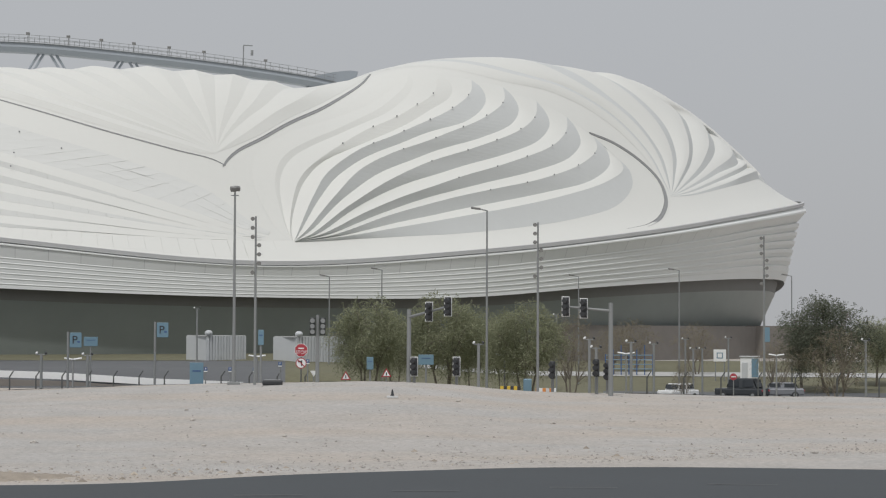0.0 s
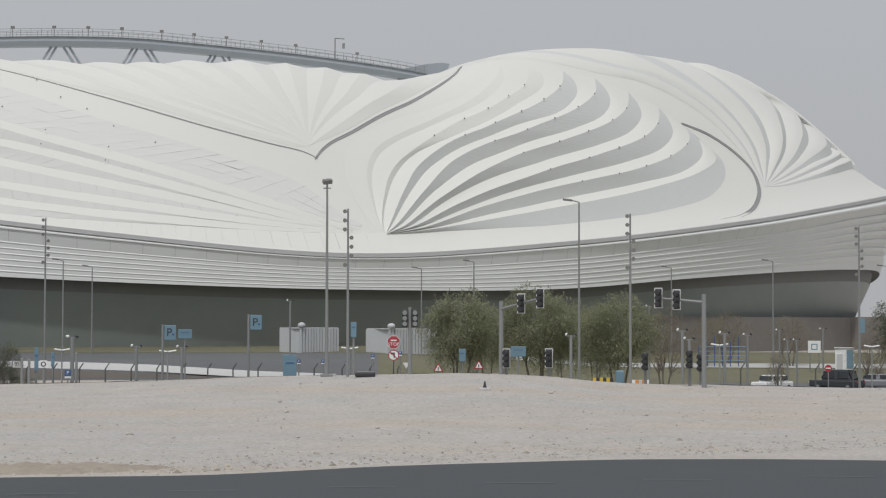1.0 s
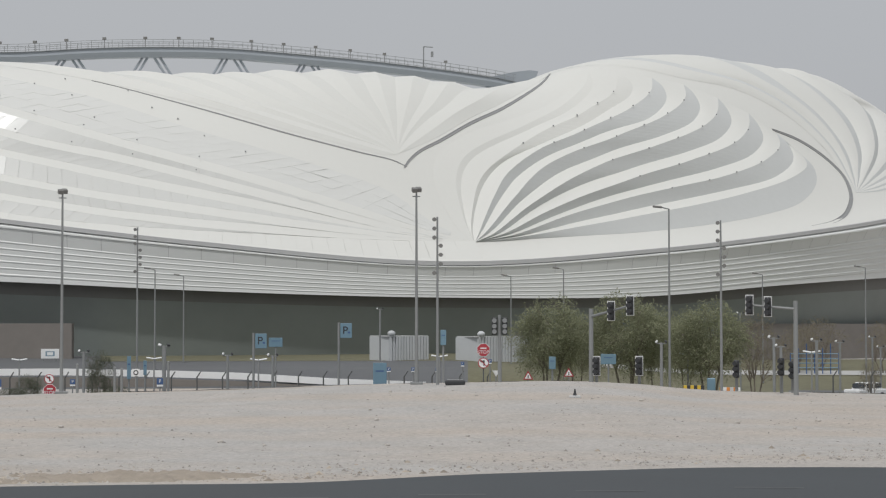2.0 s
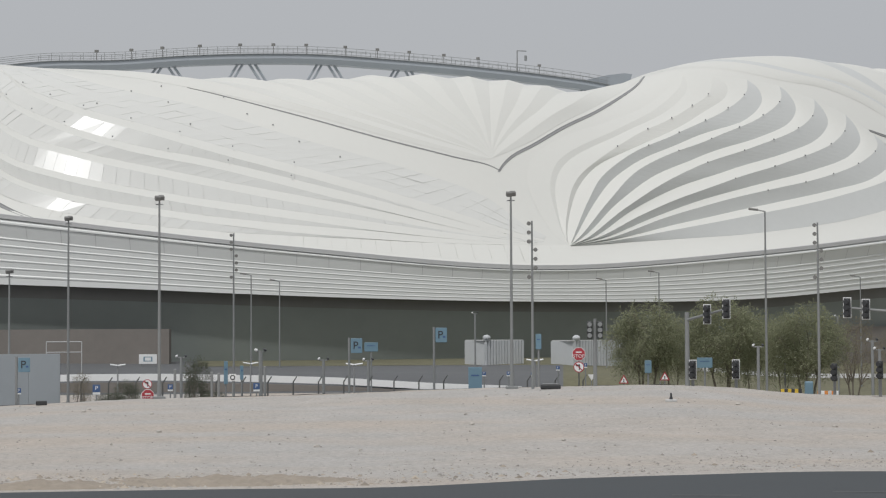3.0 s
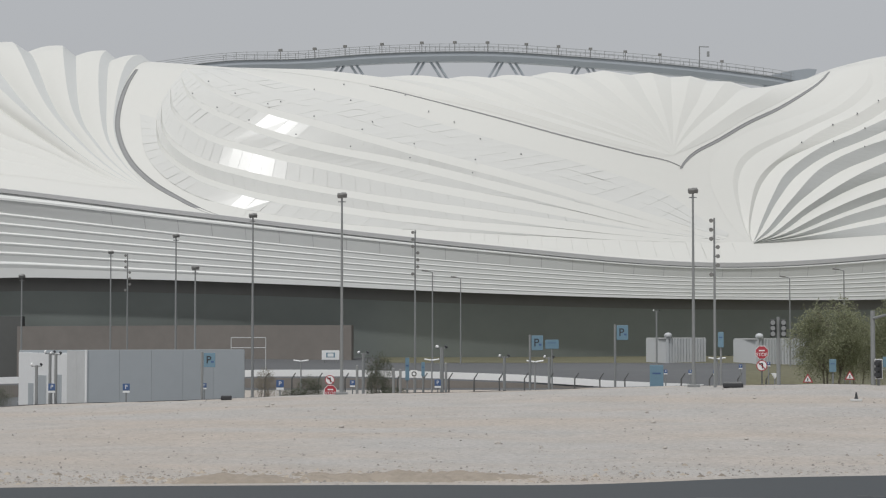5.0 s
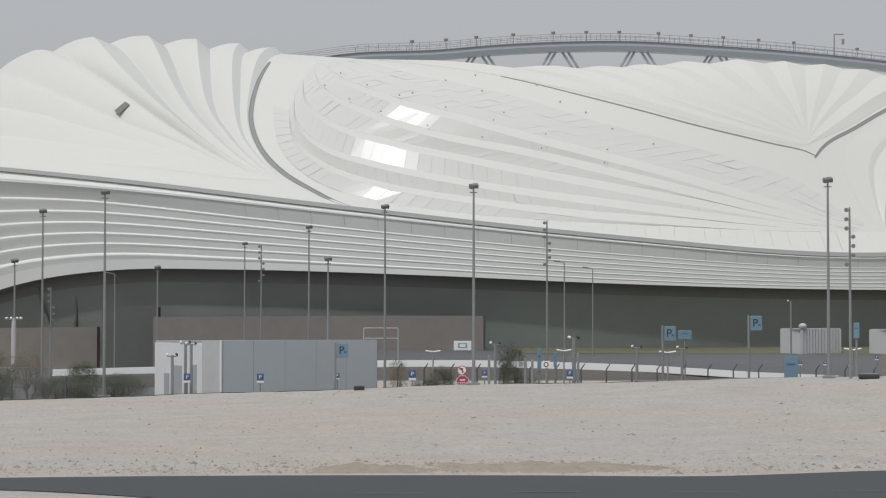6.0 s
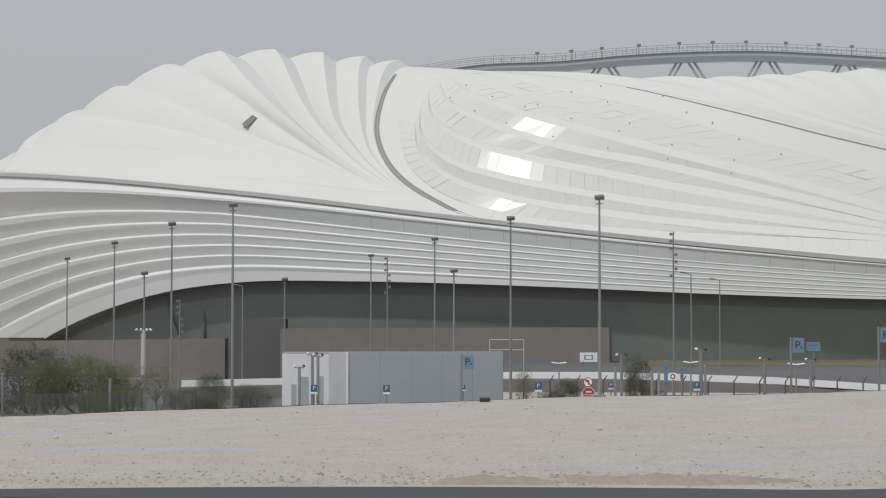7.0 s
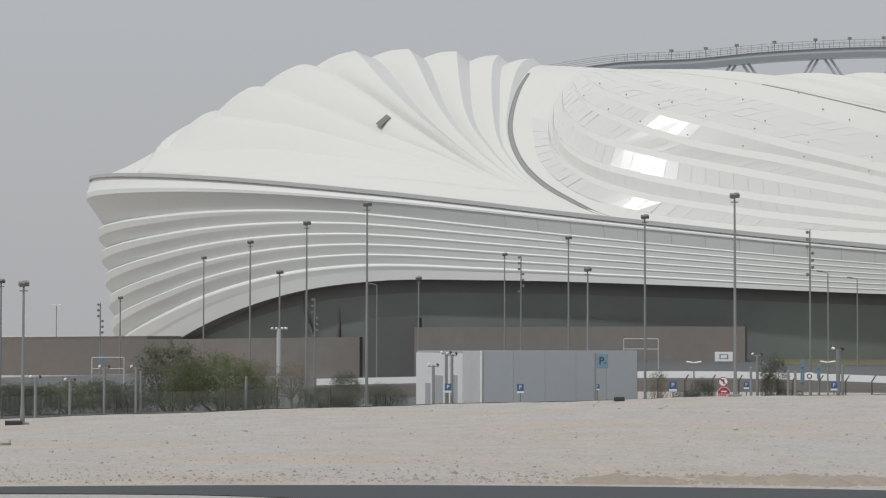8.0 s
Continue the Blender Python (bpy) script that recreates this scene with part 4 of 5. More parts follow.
def twin_arm_light(x, y, top):
    z = gz1(x, y)
    h = max(1.2, top - z)
    t = thing("twin_arm_light", x, y, z)
    tagged(t, "low post light with two white wing-like arms", "post light", "twin arm lights")
    bm = bmesh.new()
    tube(bm, (0, 0, 0), (0, 0, h), 0.07, 0.06, 8)
    part("pole", bm, M_GROOVE, t)
    for s in (-1, 1):
        bm = bmesh.new()
        block(bm, (s * 0.32, 0, h + 0.07), (0.62, 0.24, 0.08), Euler((0.2, -s * 0.16, 0)).to_matrix(), bevel=0.03)
        part("wing", bm, M_WHITE, t)
    return t


def letters(body, size, mat, parent, at, name="lettering"):
    """Flat raised lettering that faces the thing's front (local -y)."""
    cu = bpy.data.curves.new(name, "FONT")
    cu.body, cu.size, cu.extrude, cu.align_x, cu.align_y = body, size, 0.006, "CENTER", "CENTER"
    tmp = bpy.data.objects.new(name, cu)
    me = bpy.data.meshes.new_from_object(tmp)
    bpy.data.objects.remove(tmp)
    bpy.data.curves.remove(cu)
    me.materials.append(mat)
    ob = new(name, me)
    ob.parent = parent
    ob.matrix_basis = Matrix.Translation(at) @ Matrix.Rotation(math.pi / 2, 4, "X")
    return ob


def bar(parent, at, size, mat, name="lettering_bar"):
    bm = bmesh.new()
    block(bm, at, size)
    return part(name, bm, mat, parent)


def parking_flag(x, y, top, w, h):
    z = gz1(x, y)
    hh = top - z
    t = thing("parking_flag", x, y, z)
    tagged(t, "pale blue car park board on a white post", "sign", "car park boards")
    bm = bmesh.new()
    tube(bm, (0, 0, 0), (0, 0, hh + 0.05), 0.075, 0.075, 8)
    part("post", bm, M_STEEL, t)
    bm = bmesh.new()
    block(bm, (w / 2 + 0.1, 0, hh - h / 2), (w, 0.08, h), bevel=0.02)
    board = part("board", bm, M_BLUE, t, "pale blue board with a dark letter")
    letters("P", h * 0.75, M_BLACK, board, (w * 0.42 + 0.1, -0.05, hh - h * 0.5))
    bar(board, (w * 0.75 + 0.1, -0.046, hh - h * 0.62), (w * 0.22, 0.01, h * 0.12), M_DARKBLUE)
    return t


def blue_board(x, y, top, w, h):
    z = gz1(x, y)
    hh = top - z
    t = thing("blue_board", x, y, z)
    tagged(t, "plain light blue sign board on a grey post", "sign", "blue boards")
    bm = bmesh.new()
    tube(bm, (0, 0.05, 0), (0, 0.05, hh), 0.06, 0.06, 8)
    part("post", bm, M_STEEL, t)
    bm = bmesh.new()
    block(bm, (0, -0.04, hh - h / 2), (w, 0.07, h), bevel=0.015)
    board = part("board", bm, M_BLUE, t)
    bar(board, (0, -0.082, hh - h * 0.35), (w * 0.6, 0.01, h * 0.06), M_DARKBLUE)
    return t


def disc(bm, centre, radius, depth, n, turn=0.0, squash=1.0):
    loops = []
    for y in (-depth / 2, depth / 2):
        loops.append([bm.verts.new((centre[0] + radius * math.cos(turn + 2 * math.pi * i / n), centre[1] + y, centre[2] + squash * radius * math.sin(turn + 2 * math.pi * i / n))) for i in range(n)])
    bm.faces.new(loops[0])
    bm.faces.new(loops[1][::-1])
    for i in range(n):
        bm.faces.new((loops[0][i], loops[1][i], loops[1][(i + 1) % n], loops[0][(i + 1) % n]))


def layered(parent, name, z, layers, n, turn):
    """Sign faces in front of each other: (radius, material)."""
    first = None
    for i, (r, mat) in enumerate(layers):
        bm = bmesh.new()
        disc(bm, (0, -0.06 - 0.012 * i, z), r, 0.02, n, turn)
        ob = part(name if i == 0 else "face", bm, mat, parent if first is None else first)
        first = first or ob
    return first


SIGN_LABEL = {"stop": "red octagonal stop sign with white lettering", "no_turn": "round white no turning sign with red rim",
              "warning": "triangular warning sign with red rim", "yield": "inverted triangular give way sign",
              "no_entry": "round red no entry sign with white bar", "parking": "small dark blue parking sign on a post"}


def road_sign(kind, x, y, zc, size):
    z = min(gz1(x, y), zc - size)
    t = thing(kind + "_sign", x, y, z)
    tagged(t, SIGN_LABEL[kind], "road sign", kind.replace("_", " ") + " signs")
    c, r = zc - z, size / 2
    bm = bmesh.new()
    tube(bm, (0, 0, 0), (0, 0, c + r * 0.4), 0.04, 0.04, 8)
    part("post", bm, M_STEEL, t)
    if kind == "stop":
        p = layered(t, "plate", c, [(r * 1.08, M_WHITE), (r * 1.0, M_RED)], 8, math.pi / 8)
        letters("STOP", r * 0.72, M_WHITE, p, (0, -0.09, c - r * 0.34))
        bar(p, (0, -0.09, c + r * 0.28), (r * 0.9, 0.01, r * 0.2), M_WHITE)
    elif kind == "no_turn":
        p = layered(t, "plate", c, [(r, M_RED), (r * 0.84, M_WHITE)], 24, 0)
        for at, sz, ry in (((r * 0.1, -0.09, c), (r * 0.22, 0.01, r * 1.0), 0), ((-r * 0.12, -0.09, c + r * 0.35), (r * 0.6, 0.01, r * 0.22), 0), ((-r * 0.38, -0.09, c + r * 0.34), (r * 0.34, 0.01, r * 0.34), 0.78)):
            bm = bmesh.new()
            block(bm, at, sz, Euler((0, ry, 0)).to_matrix())
            part("arrow", bm, M_BLACK, p)
        bm = bmesh.new()
        block(bm, (0, -0.095, c), (r * 1.7, 0.01, r * 0.16), Euler((0, 0.78, 0)).to_matrix())
        part("slash", bm, M_RED, p)
    elif kind == "warning":
        p = layered(t, "plate", c - r * 0.15, [(r * 1.15, M_RED), (r * 0.78, M_WHITE)], 3, math.pi / 2)
        bar(p, (0, -0.09, c - r * 0.12), (r * 0.18, 0.01, r * 0.6), M_BLACK, "symbol")
    elif kind == "yield":
        layered(t, "plate", c + r * 0.15, [(r * 1.15, M_WHITE), (r * 1.0, M_WHITE)], 3, -math.pi / 2)
    elif kind == "no_entry":
        p = layered(t, "plate", c, [(r, M_RED)], 24, 0)
        bar(p, (0, -0.08, c), (r * 1.4, 0.01, r * 0.35), M_WHITE, "white_bar")
    else:
        bm = bmesh.new()
        block(bm, (0, -0.06, c), (size, 0.03, size), bevel=0.01)
        p = part("plate", bm, M_DARKBLUE, t)
        letters("P", size * 0.8, M_WHITE, p, (0, -0.082, c))
        bm = bmesh.new()
        block(bm, (0, -0.06, c - size * 0.68), (size, 0.03, size * 0.3), bevel=0.005)
        part("sub_plate", bm, M_WHITE, t)
    return t


def signal_head(parent, c, side, backed=True):
    """A three-lamp signal head with hoods, on its backing board."""
    bm = bmesh.new()
    block(bm, (c[0], c[1], c[2]), (0.32, 0.28, 1.0), bevel=0.04)
    h = part("signal_head", bm, M_BLACK, parent, "black three-lamp signal head")
    if backed:
        bm = bmesh.new()
        block(bm, (c[0], c[1] + 0.12, c[2]), (0.44, 0.03, 1.12), bevel=0.01)
        part("backing_board", bm, M_WHITE, h)
        bm = bmesh.new()
        block(bm, (c[0], c[1] + 0.1, c[2]), (0.36, 0.03, 1.04), bevel=0.01)
        part("board_face", bm, M_BLACK, h)
    for k in (-0.32, 0, 0.32):
        bm = bmesh.new()
        tube(bm, (c[0] + side * 0.02, c[1] - 0.1, c[2] + k), (c[0] + side * 0.12, c[1] - 0.32, c[2] + k), 0.13, 0.14, 10)
        part("lamp_hood", bm, M_BLACK if side else M_STEEL, h)
    return h


def signal_post(x, y, top, kind):
    z = gz1(x, y)
    h = top - z
    t = thing("traffic_light", x, y, z)
    tagged(t, "black traffic light on a grey post" if kind < 2 else "back-to-back grey traffic lights on a post", "traffic light", "traffic lights")
    bm = bmesh.new()
    tube(bm, (0, 0, 0), (0, 0, h + (0.1 if kind == 2 else -0.1)), 0.12 if kind == 2 else 0.09, 0.1 if kind == 2 else 0.08, 8)
    part("pole", bm, M_STEEL, t)
    if kind == 2:
        for s in (-1, 1):
            signal_head(t, (s * 0.3, -0.05, h - 0.55), 0, False)
    else:
        signal_head(t, (0, -0.2, h - 0.55), -1, kind == 1)
    return t


def signal_gantry(top, tip, heads):
    """A stout post with a long arm that carries two signal heads."""
    x, y, zt = top
    z = gz1(x, y)
    t = thing("traffic_gantry", x, y, z, 0.0)
    tagged(t, "pale steel traffic signal mast with long arm", "traffic light", "signal masts")
    h = zt - z
    bm = bmesh.new()
    tube(bm, (0, 0, 0), (0, 0, h), 0.14, 0.12, 12)
    part("post", bm, M_STEEL, t)
    d = Vector(tip) - Vector((x, y, z))
    s = Vector((0, 0, h - 0.45))
    bm = bmesh.new()
    tube(bm, s, d, 0.08, 0.06, 10)
    part("arm", bm, M_STEEL, t)
    for f in heads:
        c = s.lerp(d, f)
        bm = bmesh.new()
        tube(bm, c - Vector((0, 0, 0.3)), c + Vector((0, 0, 0.3)), 0.06, n=6)
        mount = part("signal_mount", bm, M_STEEL, t)
        signal_head(mount, (c.x, c.y - 0.15, c.z), -1)
    return t


# ------------------------------------------------------------------ trees
def tree_mesh(seed, leaves, leaf, mat, clumps, low, loose, stems):
    """Trunk and crown meshes of a tree one metre high and one metre wide: limbs run out to leafy clumps."""
    r = random.Random(seed)
    bm = bmesh.new()
    heads = []
    for i in range(clumps):
        a = 2.4 * i + r.uniform(-0.5, 0.5)
        up = (i + 0.5) / clumps
        z = low + (0.93 - low) * up ** 0.8
        reach = 0.43 * math.sin(math.pi * min(1.0, 0.2 + 0.72 * up)) ** 0.7 * r.uniform(0.45, 1.0)
        heads.append((Vector((reach * math.cos(a), reach * math.sin(a), z + r.uniform(-0.05, 0.04))), r.uniform(0.1, 0.19) * (1.15 - 0.4 * up)))
    feet = [Vector((0.05 * math.cos(2.3 * k), 0.05 * math.sin(2.3 * k), 0)) for k in range(stems)]
    forks = [Vector((f.x * 2.6 + r.uniform(-0.03, 0.03), f.y * 2.6 + r.uniform(-0.03, 0.03), max(0.14, low * 0.85) * r.uniform(0.8, 1.1))) for f in feet]
    for f, k in zip(feet, forks):
        tube(bm, f, k, 0.017, 0.012, 7)
    for c, rad in heads:
        k = min(forks, key=lambda q: (q - c).length)
        bend = k.lerp(c, 0.5) + Vector((r.uniform(-0.04, 0.04), r.uniform(-0.04, 0.04), r.uniform(0, 0.06)))
        tube(bm, k, bend, 0.008, 0.005, 5)
        tube(bm, bend, c, 0.005, 0.002, 5)
        for _ in range(6):
            e = c + Vector((r.gauss(0, 1), r.gauss(0, 1), r.gauss(0.2, 0.8))).normalized() * rad * r.uniform(0.6, 1.1)
            tube(bm, c, e, 0.003, 0.0015, 4)
    trunk = bpy.data.meshes.new("trunk")
    bm.to_mesh(trunk)
    bm.free()
    trunk.materials.append(M_BARK)
    weights = [rad ** 2 for c, rad in heads]
    v, f = [], []
    # sprays of leaves that hang a little, with gaps between them
    for _ in range(leaves // 9):
        c, rad = r.choices(heads, weights)[0]
        out_dir = Vector((r.gauss(0, 1), r.gauss(0, 1), r.gauss(0.1, 0.75))).normalized()
        p = c + out_dir * rad * (r.random() ** 0.45) * r.uniform(0.8, 1.0 + loose)
        d = (out_dir + Vector((r.gauss(0, 0.5), r.gauss(0, 0.5), r.gauss(-0.15, 0.5)))).normalized()
        for j in range(9):
            q = p + d * leaf * 1.1 * j + Vector((0, 0, -0.0006 * j * j)) + Vector((r.gauss(0, 1), r.gauss(0, 1), r.gauss(0, 1))) * leaf * 0.6
            n = Vector((r.gauss(0, 0.7), r.gauss(0, 0.7), 1)).normalized()
            a = n.orthogonal().normalized()
            a = (Matrix.Rotation(r.uniform(0, 6.28), 3, n) @ a) * leaf * r.uniform(0.6, 1.3)
            b = n.cross(a).normalized() * leaf * r.uniform(0.35, 0.65)
            k = len(v)
            v += [q - a, q + b, q + a, q - b]
            f.append((k, k + 1, k + 2, k + 3))
    crown = bpy.data.meshes.new("crown")
    crown.from_pydata([tuple(p) for p in v], [], f)
    crown.materials.append(mat)
    return trunk, crown, 1.0, 0.5


TREES = [
    tree_mesh(1, 34000, 0.0105, M_LEAF, 24, 0.42, 0.4, 3),
    tree_mesh(2, 6500, 0.0095, M_LEAF_DRY, 22, 0.3, 0.6, 3),
    tree_mesh(3, 26000, 0.011, M_LEAF_DARK, 26, 0.34, 0.3, 2),
    tree_mesh(4, 18000, 0.011, M_LEAF_GREEN, 26, 0.1, 0.45, 4),
    tree_mesh(5, 34000, 0.0105, M_LEAF, 21, 0.4, 0.45, 2),
    tree_mesh(6, 22000, 0.0105, M_LEAF_DARK, 28, 0.08, 0.45, 4),
]
TREE_LABEL = ["olive-green acacia tree with several trunks", "sparse half-bare tree with dry twigs", "dark green leafy tree", "green loose-leaved bush beside the fence", "olive-green acacia tree with a forked trunk", "dark grey-green dense bush beside the fence"]
tree_count = [0]


def plant_tree(x, y, top, width, kind):
    z = gz1(x, y)
    tree_count[0] += 1
    k = kind if kind or tree_count[0] % 2 else 4
    trunk, crown, high, wide = TREES[k]
    t = thing("tree", x, y, z, tree_count[0] * 1.7)
    h = top - z
    tagged(t, TREE_LABEL[k], "tree" if h > 2.2 else "bush", "trees on the lawn")
    for name, me in (("trunk", trunk), ("crown", crown)):
        ob = new(name, me)
        ob.parent = t
        ob.scale = (width * 0.6 / wide, width * 0.6 / wide, h * 1.02 / high)


# tall lamp masts: place, top
lamp_mast(-11.61, 113.58, 12.20)
lamp_mast(-31.64, 112.79, 12.20)
lamp_mast(-42.94, 130.91, 12.20)
lamp_mast(-57.90, 156.59, 12.20)
lamp_mast(-75.93, 187.15, 12.20)
lamp_mast(-54.31, 111.61, 12.20)
lamp_mast(-67.63, 129.15, 12.20)
lamp_mast(-86.18, 154.11, 12.20)
lamp_mast(-108.44, 184.09, 12.20)
lamp_mast(-74.25, 137.38, 9.00)
lamp_mast(-50.06, 139.39, 9.00)
lamp_mast(-74.29, 163.04, 9.20)
lamp_mast(-122.18, 189.61, 8.20)
lamp_mast(-63.73, 89.59, 6.90)
lamp_mast(-87.44, 120.20, 8.00)
# street lamps with a short arm
street_lamp(2.79, 129.34, 12.00)
street_lamp(-11.82, 212.48, 10.00)
street_lamp(-5.64, 188.85, 10.00)
street_lamp(13.92, 209.21, 10.00)
street_lamp(21.71, 187.44, 10.00)
street_lamp(34.96, 204.48, 10.00)
street_lamp(-43.19, 185.20, 10.00)
street_lamp(-45.13, 206.38, 10.00)
street_lamp(-93.57, 194.70, 9.50)
street_lamp(-90.58, 234.73, 9.50)
# masts with rows of small floodlights
floodlight_mast(-10.28, 111.90, 10.50, 0)
floodlight_mast(5.46, 117.26, 10.50, 0)
floodlight_mast(20.90, 132.76, 10.50, 1)
floodlight_mast(-34.05, 140.60, 11.50, 0)
floodlight_mast(-65.08, 164.17, 11.00, 0)
floodlight_mast(-75.60, 145.80, 7.10, 0)
floodlight_mast(-99.80, 151.70, 6.90, 1)
# short posts with cameras
camera_column(-72.95, 134.9, 4.6)
camera_post(-68.97, 98.20, 1.68)
camera_post(-67.92, 100.14, 1.50)
camera_post(-66.83, 102.07, 2.23)
camera_post(-65.28, 103.07, 2.23)
camera_post(-49.47, 112.61, 3.08)
camera_post(-48.76, 111.83, 3.02)
camera_post(-49.37, 110.47, 2.36)
camera_post(-32.49, 120.70, 3.00)
camera_post(-28.09, 122.83, 3.35)
camera_post(-28.02, 122.85, 3.32)
camera_post(-24.28, 123.64, 2.78)
camera_post(-23.89, 198.57, 6.39)
camera_post(-21.57, 124.14, 2.73)
camera_post(2.11, 119.98, 3.52)
camera_post(8.67, 120.69, 3.81)
camera_post(9.07, 120.66, 3.31)
camera_post(11.30, 122.48, 3.64)
camera_post(22.42, 188.67, 3.62)
camera_post(23.96, 188.48, 2.74)
camera_post(15.42, 149.21, 3.40)
camera_post(11.13, 199.69, 5.91)
camera_post(27.71, 198.07, 3.71)
camera_post(32.45, 156.68, 3.68)
camera_post(22.53, 183.62, 2.77)
# plain posts by the car park
slim_post(-31.54, 115.78, 2.30)
slim_post(-29.48, 116.33, 2.12)
slim_post(-29.09, 116.42, 2.05)
slim_post(-26.90, 118.90, 2.40)
slim_post(-66.10, 104.90, 1.90)
slim_post(-60.40, 107.60, 1.60)
round_mark_sign(-28.30, 116.60, 2.02)
# low lights with two white arms
twin_arm_light(-26.70, 147.60, 2.08)
twin_arm_light(4.55, 149.93, 2.45)
twin_arm_light(13.42, 149.40, 2.61)
twin_arm_light(27.41, 167.78, 2.32)
twin_arm_light(-49.16, 162.74, 1.86)
twin_arm_light(-38.66, 165.55, 1.94)
twin_arm_light(-13.57, 149.39, 2.31)
twin_arm_light(-164.40, 238.90, 8.12)
# blue car park flags on posts: place, top, width, height, drop of the board
parking_flag(-23.09, 125.90, 4.06, 0.72, 0.92)
parking_flag(-17.85, 126.75, 4.70, 0.72, 0.92)
parking_flag(-40.50, 114.02, 3.05, 0.67, 0.84)
# blue boards on posts
blue_board(-27.17, 157.68, 3.70, 1.06, 0.71)
blue_board(-1.10, 135.00, 2.68, 1.01, 0.67)
blue_board(-14.82, 123.11, 2.29, 0.82, 1.44)
blue_board(-33.47, 135.94, 2.53, 0.27, 1.55)
blue_board(-10.46, 117.54, 4.27, 0.33, 0.88)
blue_board(-4.40, 123.92, 2.65, 0.41, 0.76)
blue_board(-32.42, 136.19, 2.23, 0.23, 0.97)
# round, triangular and square road signs: kind, place, centre height, size
road_sign("stop", -8.36, 120.71, 3.08, 0.77)
road_sign("no_turn", -8.36, 120.71, 2.31, 0.64)
road_sign("stop", -33.32, 116.32, 0.78, 0.74)
road_sign("no_turn", -33.35, 116.31, 1.45, 0.57)
road_sign("warning", -5.77, 121.86, 1.53, 0.61)
road_sign("warning", -3.35, 121.95, 1.71, 0.61)
road_sign("yield", -7.68, 121.76, 1.69, 0.44)
road_sign("no_entry", 21.14, 148.50, 1.00, 0.50)
road_sign("parking", -48.97, 111.74, 1.06, 0.41)
road_sign("parking", -44.99, 113.40, 1.04, 0.41)
road_sign("parking", -40.71, 115.01, 1.12, 0.27)
road_sign("parking", -37.06, 118.33, 1.16, 0.45)
road_sign("parking", -32.86, 119.57, 1.21, 0.31)
road_sign("parking", -27.85, 120.83, 1.21, 0.38)
road_sign("parking", -14.28, 123.17, 1.90, 0.21)
road_sign("parking", -12.82, 123.34, 1.90, 0.21)
road_sign("parking", -11.36, 123.48, 1.89, 0.21)
road_sign("parking", -9.83, 123.61, 2.23, 0.21)
road_sign("parking", -8.17, 123.73, 2.39, 0.21)
# traffic lights
signal_post(-1.63, 116.99, 2.75, 1)
signal_post(0.80, 117.00, 2.76, 1)
signal_post(6.34, 117.83, 2.57, 0)
signal_post(8.72, 115.67, 2.74, 0)
signal_post(9.41, 116.62, 2.54, 0)
signal_post(-7.28, 118.78, 5.04, 2)
signal_gantry((-1.93, 116.98, 5.47), (0.26, 114.00, 5.60), (0.529, 1.015))
signal_gantry((9.27, 112.62, 5.83), (6.76, 112.80, 5.61), (0.988, 0.593))
# trees: place, foot height, size of crown, height, kind
plant_tree(-5.63, 149.89, 5.93, 4.78, 0)
plant_tree(-3.82, 164.96, 5.43, 3.66, 0)
plant_tree(0.26, 150.00, 6.16, 5.40, 0)
plant_tree(2.56, 169.98, 5.87, 3.77, 0)
plant_tree(6.07, 149.88, 5.69, 5.19, 0)
plant_tree(4.86, 164.93, 5.46, 3.20, 0)
plant_tree(11.26, 179.65, 5.60, 4.49, 1)
plant_tree(21.33, 229.01, 5.50, 5.10, 1)
plant_tree(18.71, 224.22, 4.72, 3.74, 1)
plant_tree(27.71, 223.29, 5.06, 4.67, 1)
plant_tree(37.08, 196.53, 7.34, 7.75, 2)
plant_tree(35.56, 201.89, 5.29, 3.41, 2)
plant_tree(28.47, 147.27, 4.39, 4.15, 1)
plant_tree(43.47, 205.45, 5.45, 5.23, 0)
plant_tree(30.69, 187.51, 3.39, 3.68, 1)
plant_tree(21.09, 178.76, 1.67, 1.99, 1)
plant_tree(-78.23, 127.98, 3.70, 5.01, 5)
plant_tree(-75.24, 129.77, 2.64, 6.32, 3)
plant_tree(-72.20, 131.48, 2.19, 2.49, 1)
plant_tree(-70.38, 132.46, 2.19, 2.91, 1)
plant_tree(-62.60, 125.22, 1.70, 2.25, 5)
plant_tree(-35.37, 135.46, 2.86, 1.86, 5)
plant_tree(-74.09, 112.85, 1.30, 3.25, 5)
plant_tree(-39.87, 134.20, 1.31, 1.74, 5)
plant_tree(-42.79, 133.30, 1.80, 1.55, 1)
plant_tree(-58.45, 116.12, 0.58, 2.09, 5)
plant_tree(-75.78, 105.63, 1.16, 3.13, 5)
# more bushes behind the low fence
plant_tree(-73.64, 104.69, 1.21, 3.60, 5)
plant_tree(-74.21, 109.17, 1.16, 3.18, 3)
plant_tree(-70.02, 109.53, 1.13, 3.13, 5)
plant_tree(-72.03, 120.05, 2.39, 3.38, 3)
plant_tree(-69.06, 121.78, 2.20, 3.93, 3)
plant_tree(-62.02, 119.91, 0.80, 2.71, 5)
plant_tree(-58.02, 121.90, 0.99, 2.71, 5)
plant_tree(-63.03, 113.70, 1.12, 3.13, 5)
plant_tree(-38.04, 124.31, 0.73, 1.80, 5)
plant_tree(-31.77, 126.06, 0.77, 1.44, 5)



